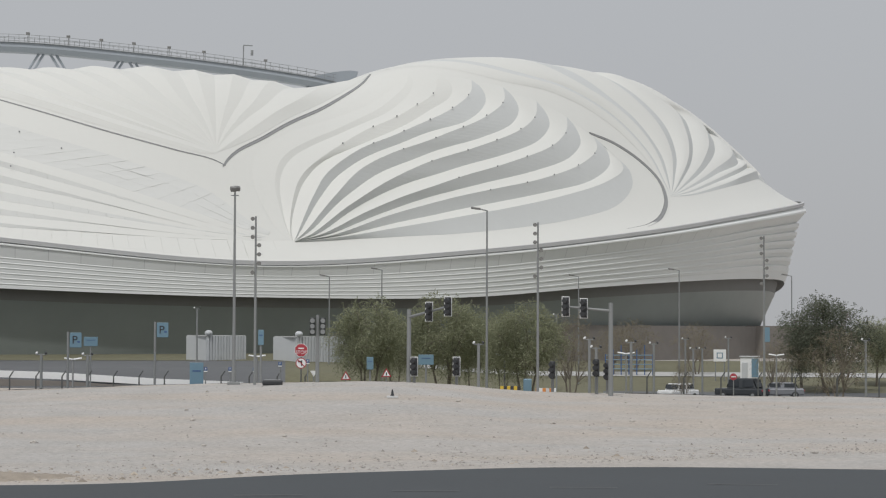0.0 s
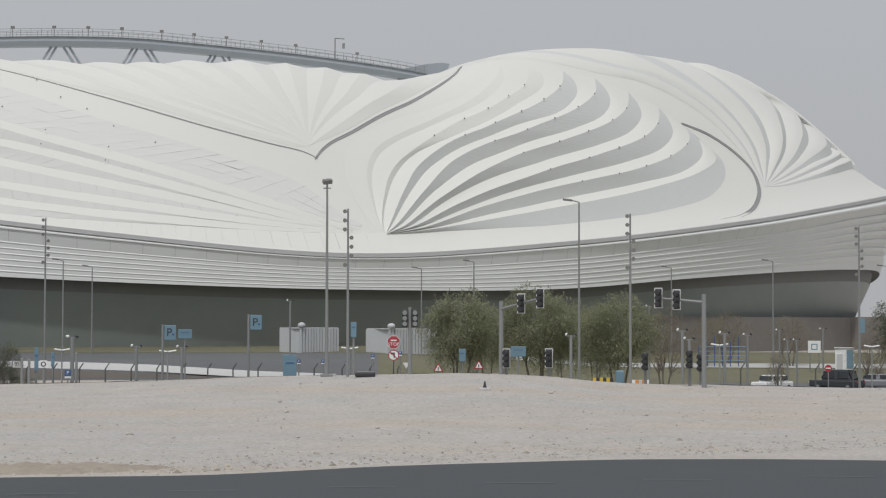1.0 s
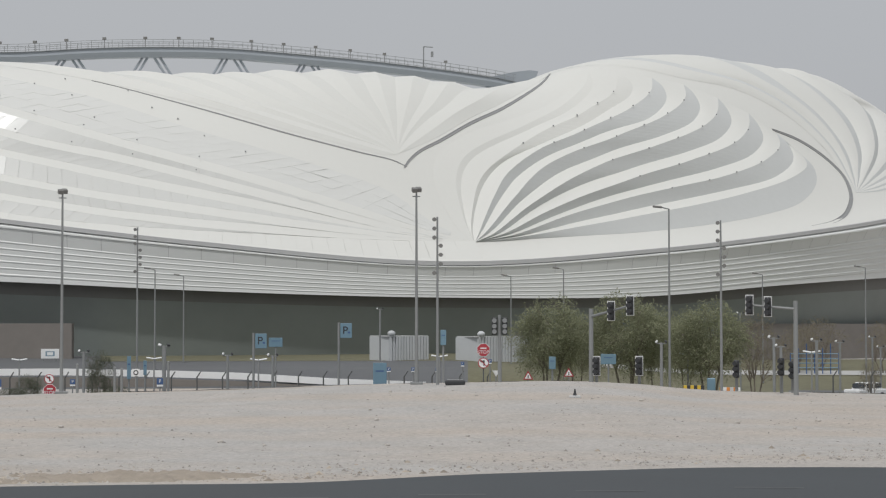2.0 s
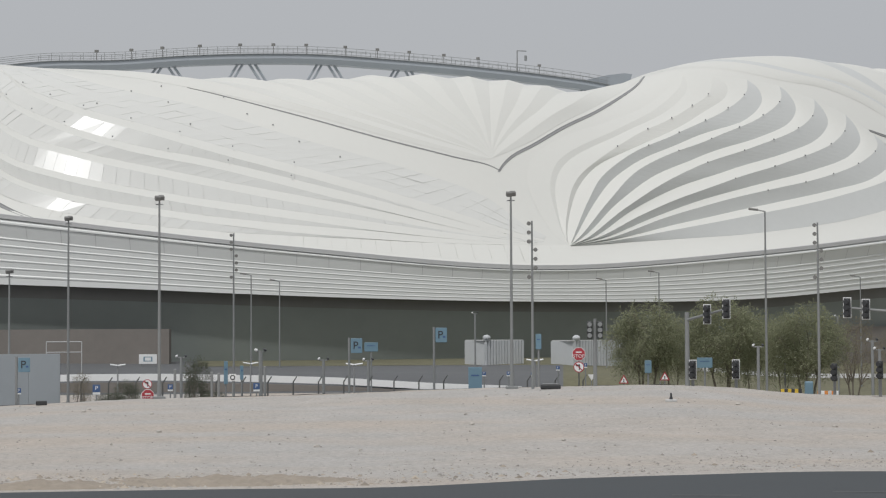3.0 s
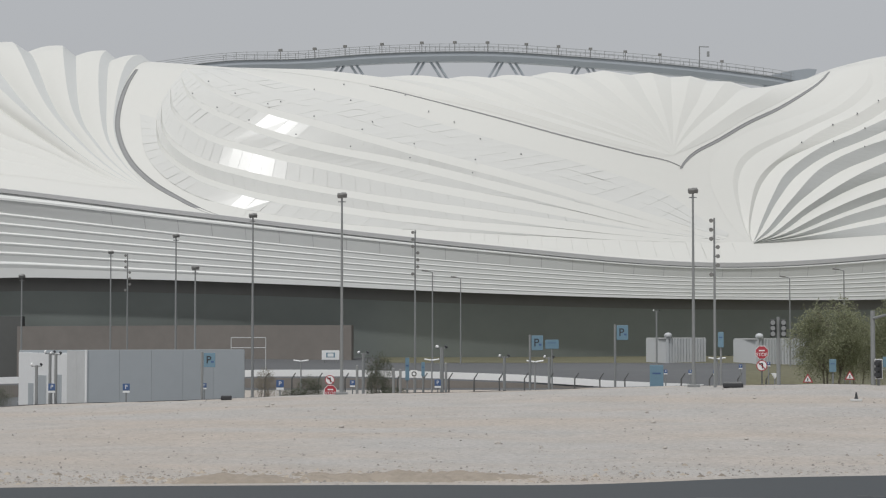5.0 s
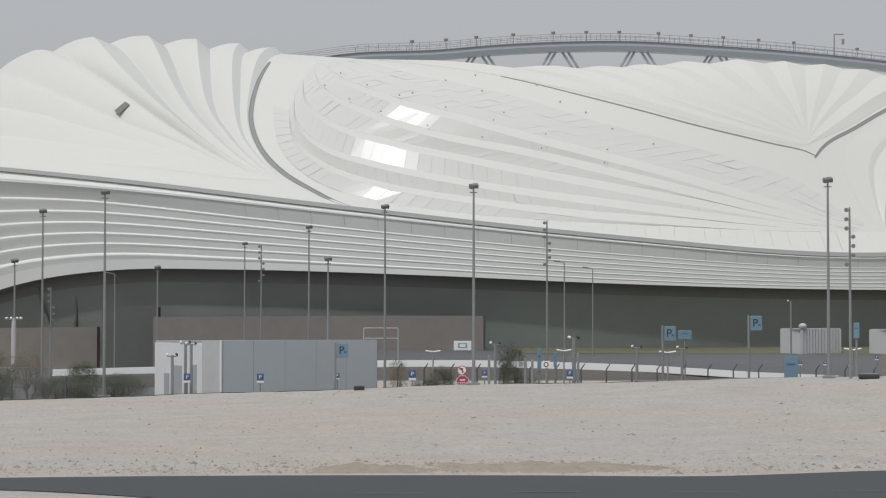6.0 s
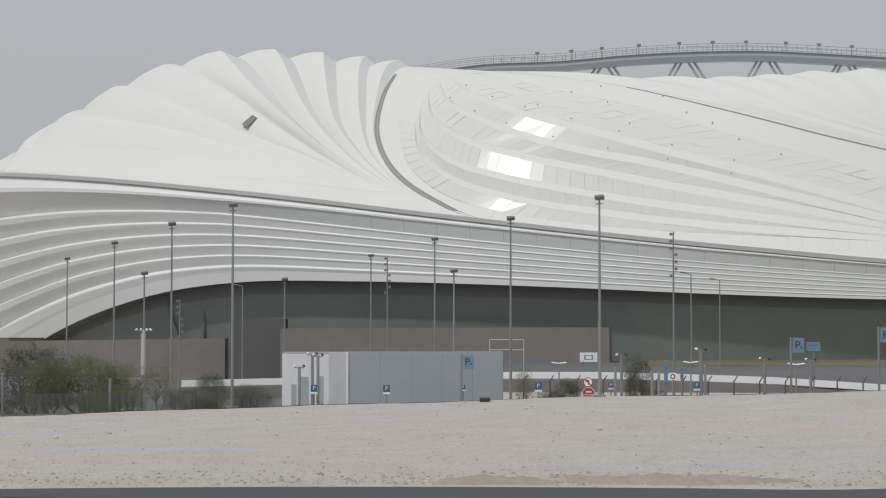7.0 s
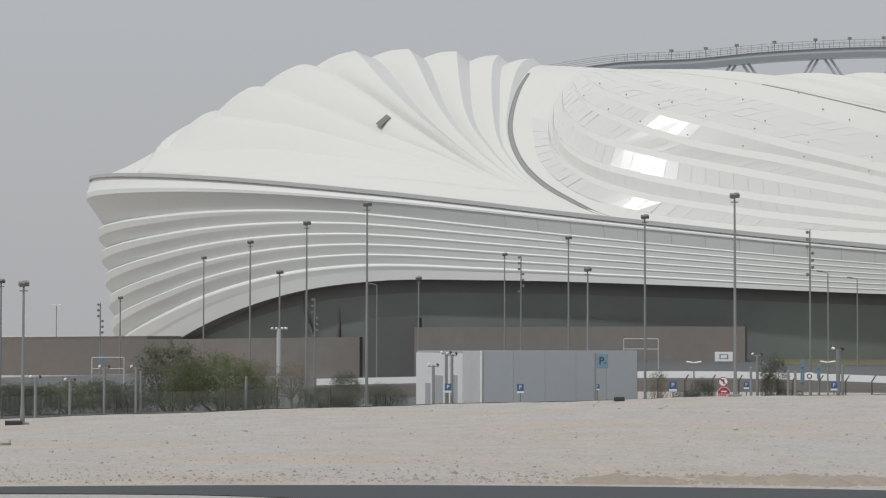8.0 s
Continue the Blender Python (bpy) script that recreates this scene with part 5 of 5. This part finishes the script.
# ------------------------------------------------------------------ buildings and vehicles on the site
def louvred_cabin(x0, y0, x1, y1, x2, y2, top, slats):
    """A cabin with one plain face (0 to 1) and one face of upright slats (1 to 2)."""
    z = 0.8
    t = thing("louvred_cabin", x1, y1, z, 0.0)
    tagged(t, "pale grey plant cabin clad in upright metal slats", "cabin", "plant cabins")
    a, b, c = (Vector((x - x1, y - y1, 0)) for x, y in ((x0, y0), (x1, y1), (x2, y2)))
    d = a + c
    h = top - z
    bm = bmesh.new()
    lo = [bm.verts.new(p) for p in (b, c, d, a)]
    hi = [bm.verts.new(p + Vector((0, 0, h))) for p in (b, c, d, a)]
    for i in range(4):
        bm.faces.new((lo[i], lo[(i + 1) % 4], hi[(i + 1) % 4], hi[i]))
    bm.faces.new(hi)
    part("body", bm, M_SHEET, t)
    n = Vector((c.y, -c.x, 0)).normalized()
    ang = math.atan2(c.y, c.x)
    for i in range(slats):
        p = c * ((i + 0.5) / slats)
        bm = bmesh.new()
        block(bm, p + n * 0.06 + Vector((0, 0, h / 2 + 0.02)), (c.length / slats * 0.62, 0.1, h), Matrix.Rotation(ang, 3, "Z"))
        part("slat", bm, M_SHEET, t)
    bm = bmesh.new()
    m = (a + c) / 2
    block(bm, m + Vector((0, 0, h + 0.06)), (c.length + 0.1, a.length + 0.1, 0.12), Matrix.Rotation(ang, 3, "Z"))
    part("roof_edge", bm, M_CONCRETE, t)
    bm = bmesh.new()
    bmesh.ops.create_uvsphere(bm, u_segments=14, v_segments=8, radius=0.42, matrix=Matrix.Translation(b + c * 0.06 + Vector((0, 0, h + 0.34))) @ Matrix.Diagonal((1, 1, 0.75, 1)))
    tube(bm, b + c * 0.06 + Vector((0, 0, h)), b + c * 0.06 + Vector((0, 0, h + 0.3)), 0.22, n=10)
    part("roof_vent", bm, M_SHEET, t, "round metal roof vent")
    return t


louvred_cabin(-26.9, 214.3, -24.6, 212.4, -20.8, 216.0, 3.63, 14)
louvred_cabin(-17.85, 215.2, -15.35, 213.2, -10.0, 218.0, 3.55, 18)

# the big panelled box by the car park
box = thing("site_office", -53.3, 127.3, -1.0, 0.0)
tagged(box, "large flat-roofed grey site office with a white end", "building")


def office_face(p, q, h, count, mat, parent, name):
    p, q = Vector((*p, 0)), Vector((*q, 0))
    d = q - p
    n = Vector((d.y, -d.x, 0)).normalized()
    for i in range(count):
        c = p + d * ((i + 0.5) / count) + Vector((0, 0, h / 2))
        bm = bmesh.new()
        block(bm, c, (d.length / count - 0.012, 0.12, h), Matrix.Rotation(math.atan2(d.y, d.x), 3, "Z"), bevel=0.012)
        part(name, bm, mat, parent)


P0, P1, P2, P3 = (-9.0, 9.15), (-1.95, 1.35), (0.0, 0.0), (8.5, 7.45)
office_face(P0, P1, 3.85, 4, M_WHITE, box, "end_panel")
office_face(P1, P2, 4.05, 2, M_CONCRETE, box, "corner_panel")
office_face(P2, P3, 4.1, 5, M_CABIN, box, "wall_panel")
bm = bmesh.new()
base = [bm.verts.new((x, y, 3.8)) for x, y in (P0, P1, P2, P3, (-0.5, 16.0))]
bm.faces.new(base)
part("flat_roof", bm, M_CABIN, box)
office_face(P3, (-0.5, 16.0), 4.0, 8, M_CABIN, box, "rear_panel")
office_face((-0.5, 16.0), P0, 4.0, 8, M_CABIN, box, "rear_panel")
bm = bmesh.new()
tube(bm, (0.0, -0.1, 0), (0.0, -0.1, 4.1), 0.09)
part("downpipe", bm, M_WHITE, box)
for f, w, h, mat in ((0.28, 1.0, 2.0, M_CABIN), (0.52, 1.6, 2.6, M_CABIN), (0.85, 1.1, 2.7, M_CABIN)):
    p = Vector((P0[0] + (P1[0] - P0[0]) * f, P0[1] + (P1[1] - P0[1]) * f, h / 2 - 0.3))
    bm = bmesh.new()
    block(bm, p + Vector((-0.07, -0.07, 0)), (w, 0.08, h), Matrix.Rotation(math.atan2(P1[1] - P0[1], P1[0] - P0[0]), 3, "Z"), bevel=0.01)
    part("door", bm, mat, box)


def car(x, y, turn, length, height, paint, label):
    """A car with wheels, windows and lamps."""
    z = gz1(x, y) + 0.06
    t = thing("car", x, y, z, turn)
    tagged(t, label, "car")
    w = 1.75
    bm = bmesh.new()
    block(bm, (0, 0, 0.62), (length, w, 0.62), bevel=0.12)
    part("body", bm, paint, t)
    bm = bmesh.new()
    g = bmesh.ops.create_cube(bm, size=1.0, matrix=Matrix.Translation((-length * 0.06, 0, (0.9 + height) / 2)) @ Matrix.Diagonal((length * 0.62, w * 0.9, height - 0.88, 1)))
    for vert in g["verts"]:
        if vert.co.z > 1:
            vert.co.x = -length * 0.06 + (vert.co.x + length * 0.06) * 0.68
            vert.co.y *= 0.84
    bmesh.ops.bevel(bm, geom=list(bm.edges), offset=0.05, segments=2, affect="EDGES", profile=0.5)
    part("cabin", bm, paint, t)
    for s in (-1, 1):
        for k in (-0.2, 0.1):
            bm = bmesh.new()
            block(bm, (length * k, s * w * 0.428, (0.95 + height) / 2), (length * 0.22, 0.05, (height - 0.98) * 0.75), Matrix.Rotation(s * 0.18, 3, "X"), bevel=0.02)
            part("side_window", bm, M_CAR_GLASS, t)
    for k, r in ((-0.345, -0.35), (0.225, 0.5)):
        bm = bmesh.new()
        block(bm, (length * k, 0, (0.97 + height) / 2), (0.05, w * 0.72, (height - 0.95) * 0.85), Matrix.Rotation(r * -1, 3, "Y"), bevel=0.02)
        part("windscreen", bm, M_CAR_GLASS, t)
    for sx in (-0.31, 0.31):
        for s in (-1, 1):
            bm = bmesh.new()
            tube(bm, (length * sx, s * w * 0.36, 0.32), (length * sx, s * w * 0.51, 0.32), 0.32, 0.32, 16)
            wheel = part("wheel", bm, M_BLACK, t)
            bm = bmesh.new()
            tube(bm, (length * sx, s * w * 0.5, 0.32), (length * sx, s * w * 0.52, 0.32), 0.19, 0.17, 12)
            part("rim", bm, M_STEEL, wheel)
    for s in (-1, 1):
        bm = bmesh.new()
        block(bm, (-length * 0.498, s * w * 0.38, 0.75), (0.06, 0.28, 0.16), bevel=0.02)
        part("lamp", bm, M_RED, t)
        bm = bmesh.new()
        block(bm, (length * 0.498, s * w * 0.36, 0.7), (0.06, 0.36, 0.15), bevel=0.02)
        part("headlight", bm, M_WHITE, t)


car(21.1, 183.0, math.radians(228), 4.1, 1.5, M_CAR_WHITE, "white hatchback car parked beyond the gravel")
car(27.4, 187.0, math.radians(145), 4.8, 1.85, M_CAR_DARK, "dark sport utility car on the access road")
car(30.9, 187.5, math.radians(175), 4.4, 1.45, M_CAR_GREY, "grey saloon car on the access road")


def fence(points, height, post_every, label, mesh_on):
    """Posts with cranked tops, rails and thin upright wires."""
    t = thing("fence", points[0][0], points[0][1], 0, 0.0)
    tagged(t, label, "fence", "site fences")
    o = Vector((points[0][0], points[0][1], 0))
    for (xa, ya), (xb, yb) in zip(points[:-1], points[1:]):
        n = max(1, int(math.hypot(xb - xa, yb - ya) / post_every))
        for i in range(n):
            f = i / n
            x, y = xa + (xb - xa) * f, ya + (yb - ya) * f
            z = gz1(x, y)
            p = Vector((x, y, z)) - o
            bm = bmesh.new()
            tube(bm, p, p + Vector((0, 0, height)), 0.06, 0.05, 6)
            if not mesh_on:
                tube(bm, p + Vector((0, 0, height - 0.02)), p + Vector((0.28, 0, height + 0.4)), 0.05, 0.04, 6)
            part("fence_post", bm, M_GATE, t)
            if mesh_on:
                x2, y2 = xa + (xb - xa) * (i + 1) / n, ya + (yb - ya) * (i + 1) / n
                q = Vector((x2, y2, gz1(x2, y2))) - o
                side = Vector((q.y - p.y, p.x - q.x, 0)).normalized() * 0.012
                verts, faces = [], []
                for k in range(46):
                    c = p.lerp(q, (k + 0.5) / 46)
                    w = (q - p).normalized() * 0.0115
                    n0 = len(verts)
                    for e in (-w - side, w - side, w + side, -w + side):
                        verts += [c + e + Vector((0, 0, 0.03)), c + e + Vector((0, 0, height - 0.03))]
                    faces += [(n0 + 2 * j, n0 + (2 * j + 2) % 8, n0 + (2 * j + 3) % 8, n0 + 2 * j + 1) for j in range(4)]
                mesh_object("net_panel", verts, faces, M_SHADE, t)


fence([(-46, 137), (-34, 143), (-20, 147), (-8, 149)], 2.3, 1.8, "dark wire fence with cranked posts", False)
fence([(14, 140), (24, 139), (40, 134)], 2.2, 2.4, "dark wire fence with cranked posts by the lawn", False)
fence([(-80, 94), (-72.3, 99.6), (-64, 105), (-55.8, 109.6), (-51.5, 111.8)], 1.3, 2.5, "dark green see-through wire fence along gravel", True)


def frame_goal(x0, y0, x1, y1, top, height):
    t = thing("sign_frame", x0, y0, gz1(x0, y0), 0.0)
    tagged(t, "empty white tubular height frame", "frame", "height frames")
    d = Vector((x1 - x0, y1 - y0, 0))
    h = top - gz1(x0, y0)
    for p in (Vector((0, 0, 0)), d):
        bm = bmesh.new()
        tube(bm, p, p + Vector((0, 0, h)), 0.045)
        part("upright", bm, M_CONCRETE, t)
    for k in (0, height):
        bm = bmesh.new()
        tube(bm, Vector((0, 0, h - k)), d + Vector((0, 0, h - k)), 0.045)
        part("crossbar", bm, M_CONCRETE, t)


frame_goal(-64.3, 189.4, -61.1, 190.4, 3.79, 1.0)
frame_goal(-91.2, 137.5, -89.1, 138.9, 2.3, 0.9)


def emblem_board(x, y, top, w, h):
    z = gz1(x, y)
    t = thing("emblem_board", x, y, z)
    tagged(t, "white board with a plain blue emblem shape", "sign", "emblem boards")
    c = top - z - h / 2
    bm = bmesh.new()
    block(bm, (0, 0, c), (w, 0.1, h), bevel=0.02)
    b = part("board", bm, M_WHITE, t)
    bar(b, (0, -0.056, c), (w * 0.5, 0.01, h * 0.5), M_BLUE, "emblem")
    bar(b, (0, -0.062, c), (w * 0.34, 0.01, h * 0.34), M_WHITE, "emblem_core")
    for s in (-1, 1):
        bm = bmesh.new()
        tube(bm, (s * w * 0.35, 0.08, 0), (s * w * 0.35, 0.08, c), 0.06)
        part("leg", bm, M_STEEL, t)


emblem_board(28.9, 213.0, 2.44, 1.3, 1.25)
emblem_board(-59.2, 206.7, 2.42, 1.85, 1.0)

kiosk = thing("kiosk", 32.0, 213, gz1(32, 213))
tagged(kiosk, "small white kiosk with a pale blue panel", "kiosk")
for at, size, mat, nm in (((0, 0, 1.25), (1.9, 1.8, 2.5), M_WHITE, "body"), ((0.55, -0.93, 1.4), (0.7, 0.06, 1.9), M_BLUE, "blue_panel"), ((-0.5, -0.92, 1.0), (0.6, 0.05, 1.9), M_SHEET, "door"), ((0, 0, 2.56), (2.1, 2.0, 0.12), M_CONCRETE, "roof")):
    bm = bmesh.new()
    block(bm, at, size, bevel=0.02)
    part(nm, bm, mat, kiosk)

# playground frame behind the lawn
play = thing("climbing_frame", 20.3, 222, gz1(20.3, 222))
tagged(play, "blue tubular climbing frame on the lawn", "climbing frame")
for i in range(7):
    bm = bmesh.new()
    tube(bm, (-2.6 + i * 0.85, 0.4 * (i % 2), 0), (-2.6 + i * 0.85, 0.4 * (i % 2), 2.3 + 0.5 * (i % 3)), 0.06)
    part("upright", bm, M_DARKBLUE, play)
for k in range(4):
    bm = bmesh.new()
    tube(bm, (-2.6, 0.1, 0.7 + 0.5 * k), (2.5, 0.3, 0.7 + 0.5 * k), 0.05)
    part("rung", bm, M_BLUE, play)


# ------------------------------------------------------------------ small things on the gravel
def on_ground(name, x, y, label, category, turn=None):
    return tagged(thing(name, x, y, gz1(x, y), turn), label, category)


slab = on_ground("tyre_block", -9.2, 110.6, "black rubber block lying on gravel", "rubber block")
bm = bmesh.new()
block(bm, (0, 0, 0.13), (1.1, 0.5, 0.26), bevel=0.06)
part("block", bm, M_BLACK, slab)
bm = bmesh.new()
block(bm, (0, 0, 0.28), (0.9, 0.36, 0.04), bevel=0.01)
part("groove", bm, M_GROOVE, slab)

valve = on_ground("valve_marker", -2.4, 97.9, "small dark valve post on a concrete foot", "valve")
bm = bmesh.new()
block(bm, (0, 0, 0.05), (0.55, 0.4, 0.12), bevel=0.03)
part("foot", bm, M_CONCRETE, valve)
bm = bmesh.new()
tube(bm, (0, 0, 0.1), (0, 0, 0.3), 0.1, 0.05)
tube(bm, (0, 0, 0.3), (0, 0, 0.42), 0.05, 0.03)
part("stem", bm, M_BLACK, valve)

for x, y, mats in ((4.0, 120.5, (M_YELLOW, M_BLACK)), (6.1, 120.6, (M_ORANGE, M_WHITE))):
    b = on_ground("road_barrier", x, y, "striped plastic road barrier beyond the gravel", "barrier")
    for i in range(6):
        bm = bmesh.new()
        block(bm, (-0.5 + 0.2 * i, 0, 0.12), (0.2, 0.3, 0.3), Matrix.Rotation(0.0, 3, "Y"), bevel=0.01)
        part("stripe", bm, mats[i % 2], b)
tank = on_ground("water_tank", 5.05, 121.5, "small pale blue plastic tank", "tank")
bm = bmesh.new()
block(bm, (0, 0, 0.4), (0.5, 0.5, 0.8), bevel=0.06)
part("body", bm, M_BLUE, tank)

for x, y, w in ((-36.9, 107.9, 0.6), (-64.0, 89.2, 0.9)):
    b = on_ground("ballast_block", x, y, "dark ballast block at a mast foot", "ballast")
    bm = bmesh.new()
    block(bm, (0, 0, 0.12), (w, 0.7, 0.24), bevel=0.04)
    part("block", bm, M_BLACK, b)

rock_r = random.Random(8)


def rock(x, y, size):
    t = on_ground("rock", x, y, "rough pale brown rock on the gravel", "rock", rock_r.random() * 6)
    t["group"] = "loose rocks"
    bm = bmesh.new()
    bmesh.ops.create_icosphere(bm, subdivisions=2, radius=size)
    for vert in bm.verts:
        vert.co *= 1 + 0.35 * noise.noise(vert.co / size * 1.3 + Vector((x, y, 0)))
        vert.co.z = vert.co.z * 0.62 + size * 0.3
    part("stone", bm, M_STONES, t)


rock(-49.9, 68.8, 0.35)
for _ in range(46):
    az = math.radians(rock_r.uniform(-36, 12))
    d = rock_r.uniform(71, 108)
    rock(d * math.sin(az), d * math.cos(az), rock_r.choice((0.05, 0.07, 0.09, 0.12)))

# scattered pebbles, one heap of stuff
pr = np.random.default_rng(11)
count = 11000
paz = np.radians(pr.uniform(-37, 13.5, count))
pd = 59.5 + 56 * pr.random(count) ** 1.25
band = pr.random(count) < 0.25
edge = spline(np.degrees(paz), (-60, -36, -24, -14, -9, -4, 0, 10, 60), (60, 57.3, 56.8, 56.6, 56.8, 60, 62, 69, 110)) + 0.4
pd = np.where(band, edge + np.abs(pr.normal(0, 4.0, count)), pd)
pd = np.maximum(pd, edge + 2 * pr.random(count))
ps = 0.018 + 0.05 * pr.random(count) ** 4 + np.where(band, 0.012, 0)
px, py = pd * np.sin(paz), pd * np.cos(paz)
pz = ground_z(px, py)
corner = np.array([(1, 0, 0.1), (0.2, 0.9, 0.15), (-0.9, 0.3, 0.1), (-0.3, -0.9, 0.15), (0.1, 0.1, 0.8)])
turns = pr.uniform(0, 6.28, count)
v = np.zeros((count, 5, 3))
ca, sa_ = np.cos(turns)[:, None], np.sin(turns)[:, None]
jig = corner[None] * pr.uniform(0.6, 1.4, (count, 5, 3))
v[..., 0] = px[:, None] + ps[:, None] * (ca * jig[..., 0] - sa_ * jig[..., 1])
v[..., 1] = py[:, None] + ps[:, None] * (sa_ * jig[..., 0] + ca * jig[..., 1])
v[..., 2] = pz[:, None] + ps[:, None] * jig[..., 2] - 0.004
f = []
for i in range(count):
    k = 5 * i
    f += [(k, k + 1, k + 4), (k + 1, k + 2, k + 4), (k + 2, k + 3, k + 4), (k + 3, k, k + 4)]
tagged(mesh_object("pebbles", v.reshape(-1, 3), f, M_STONES), "loose grey and brown pebbles on gravel", "pebbles", kind="stuff")


# low sandy clods heaped along the road's edge
cr = np.random.default_rng(5)
clod_v, clod_f = [], []
for _ in range(800):
    az = cr.normal(-17, 4.5) if cr.random() < 0.8 else cr.uniform(-36, 12)
    e = float(spline(az, (-60, -36, -24, -14, -9, -4, 0, 10, 60), (60, 57.3, 56.8, 56.6, 56.8, 60, 62, 69, 110)))
    d = e + 1.2 + abs(cr.normal(0, 2.2))
    x, y = d * math.sin(math.radians(az)), d * math.cos(math.radians(az))
    sz = 0.04 + 0.1 * cr.random() ** 3
    k = len(clod_v)
    z = gz1(x, y)
    turn = cr.uniform(0, 6.28)
    for j in range(6):
        w = turn + j * 1.047
        rr = sz * cr.uniform(0.8, 1.5)
        clod_v.append((x + rr * math.cos(w), y + rr * math.sin(w), z - 0.01))
    clod_v.append((x, y, z + sz * cr.uniform(0.4, 0.8)))
    clod_f += [(k + j, k + (j + 1) % 6, k + 6) for j in range(6)]
tagged(mesh_object("clods", clod_v, clod_f, M_CLOD), "sandy brown clods along the road edge", "clods", kind="stuff")


# a low berm of dug sandy earth beside the road
berm_az, berm_r = np.meshgrid(np.linspace(-24, -9.5, 260), np.linspace(0, 1, 34), indexing="ij")
edge = spline(berm_az, (-60, -36, -24, -14, -9, -4, 0, 10, 60), (60, 57.3, 56.8, 56.6, 56.8, 60, 62, 69, 110))
berm_d = edge + 0.9 + 5.2 * berm_r
bx, by = berm_d * np.sin(np.radians(berm_az)), berm_d * np.cos(np.radians(berm_az))
lumps = np.zeros_like(bx)
br = np.random.default_rng(8)
for k in range(26):
    wave = 0.8 * 1.17 ** k
    turn, phase = br.uniform(0, 6.28), br.uniform(0, 6.28)
    lumps += np.sin((bx * math.cos(turn) + by * math.sin(turn)) * wave + phase) / wave ** 0.6
ends = np.clip((berm_az + 24) / 4, 0, 1) * np.clip((-9.5 - berm_az) / 3, 0, 1)
swell = np.sin(np.pi * berm_r ** 0.8) * ends
bz = ground_z(bx, by) - 0.1 + 0.15 * swell + 0.05 * lumps * np.sqrt(swell)
berm = mesh_object("berm", np.stack([bx, by, bz], -1).reshape(-1, 3), grid_faces(260, 34), M_SAND, None, "", True)
tagged(berm, "low berm of dug brown sandy earth beside the road", "berm", kind="structure")
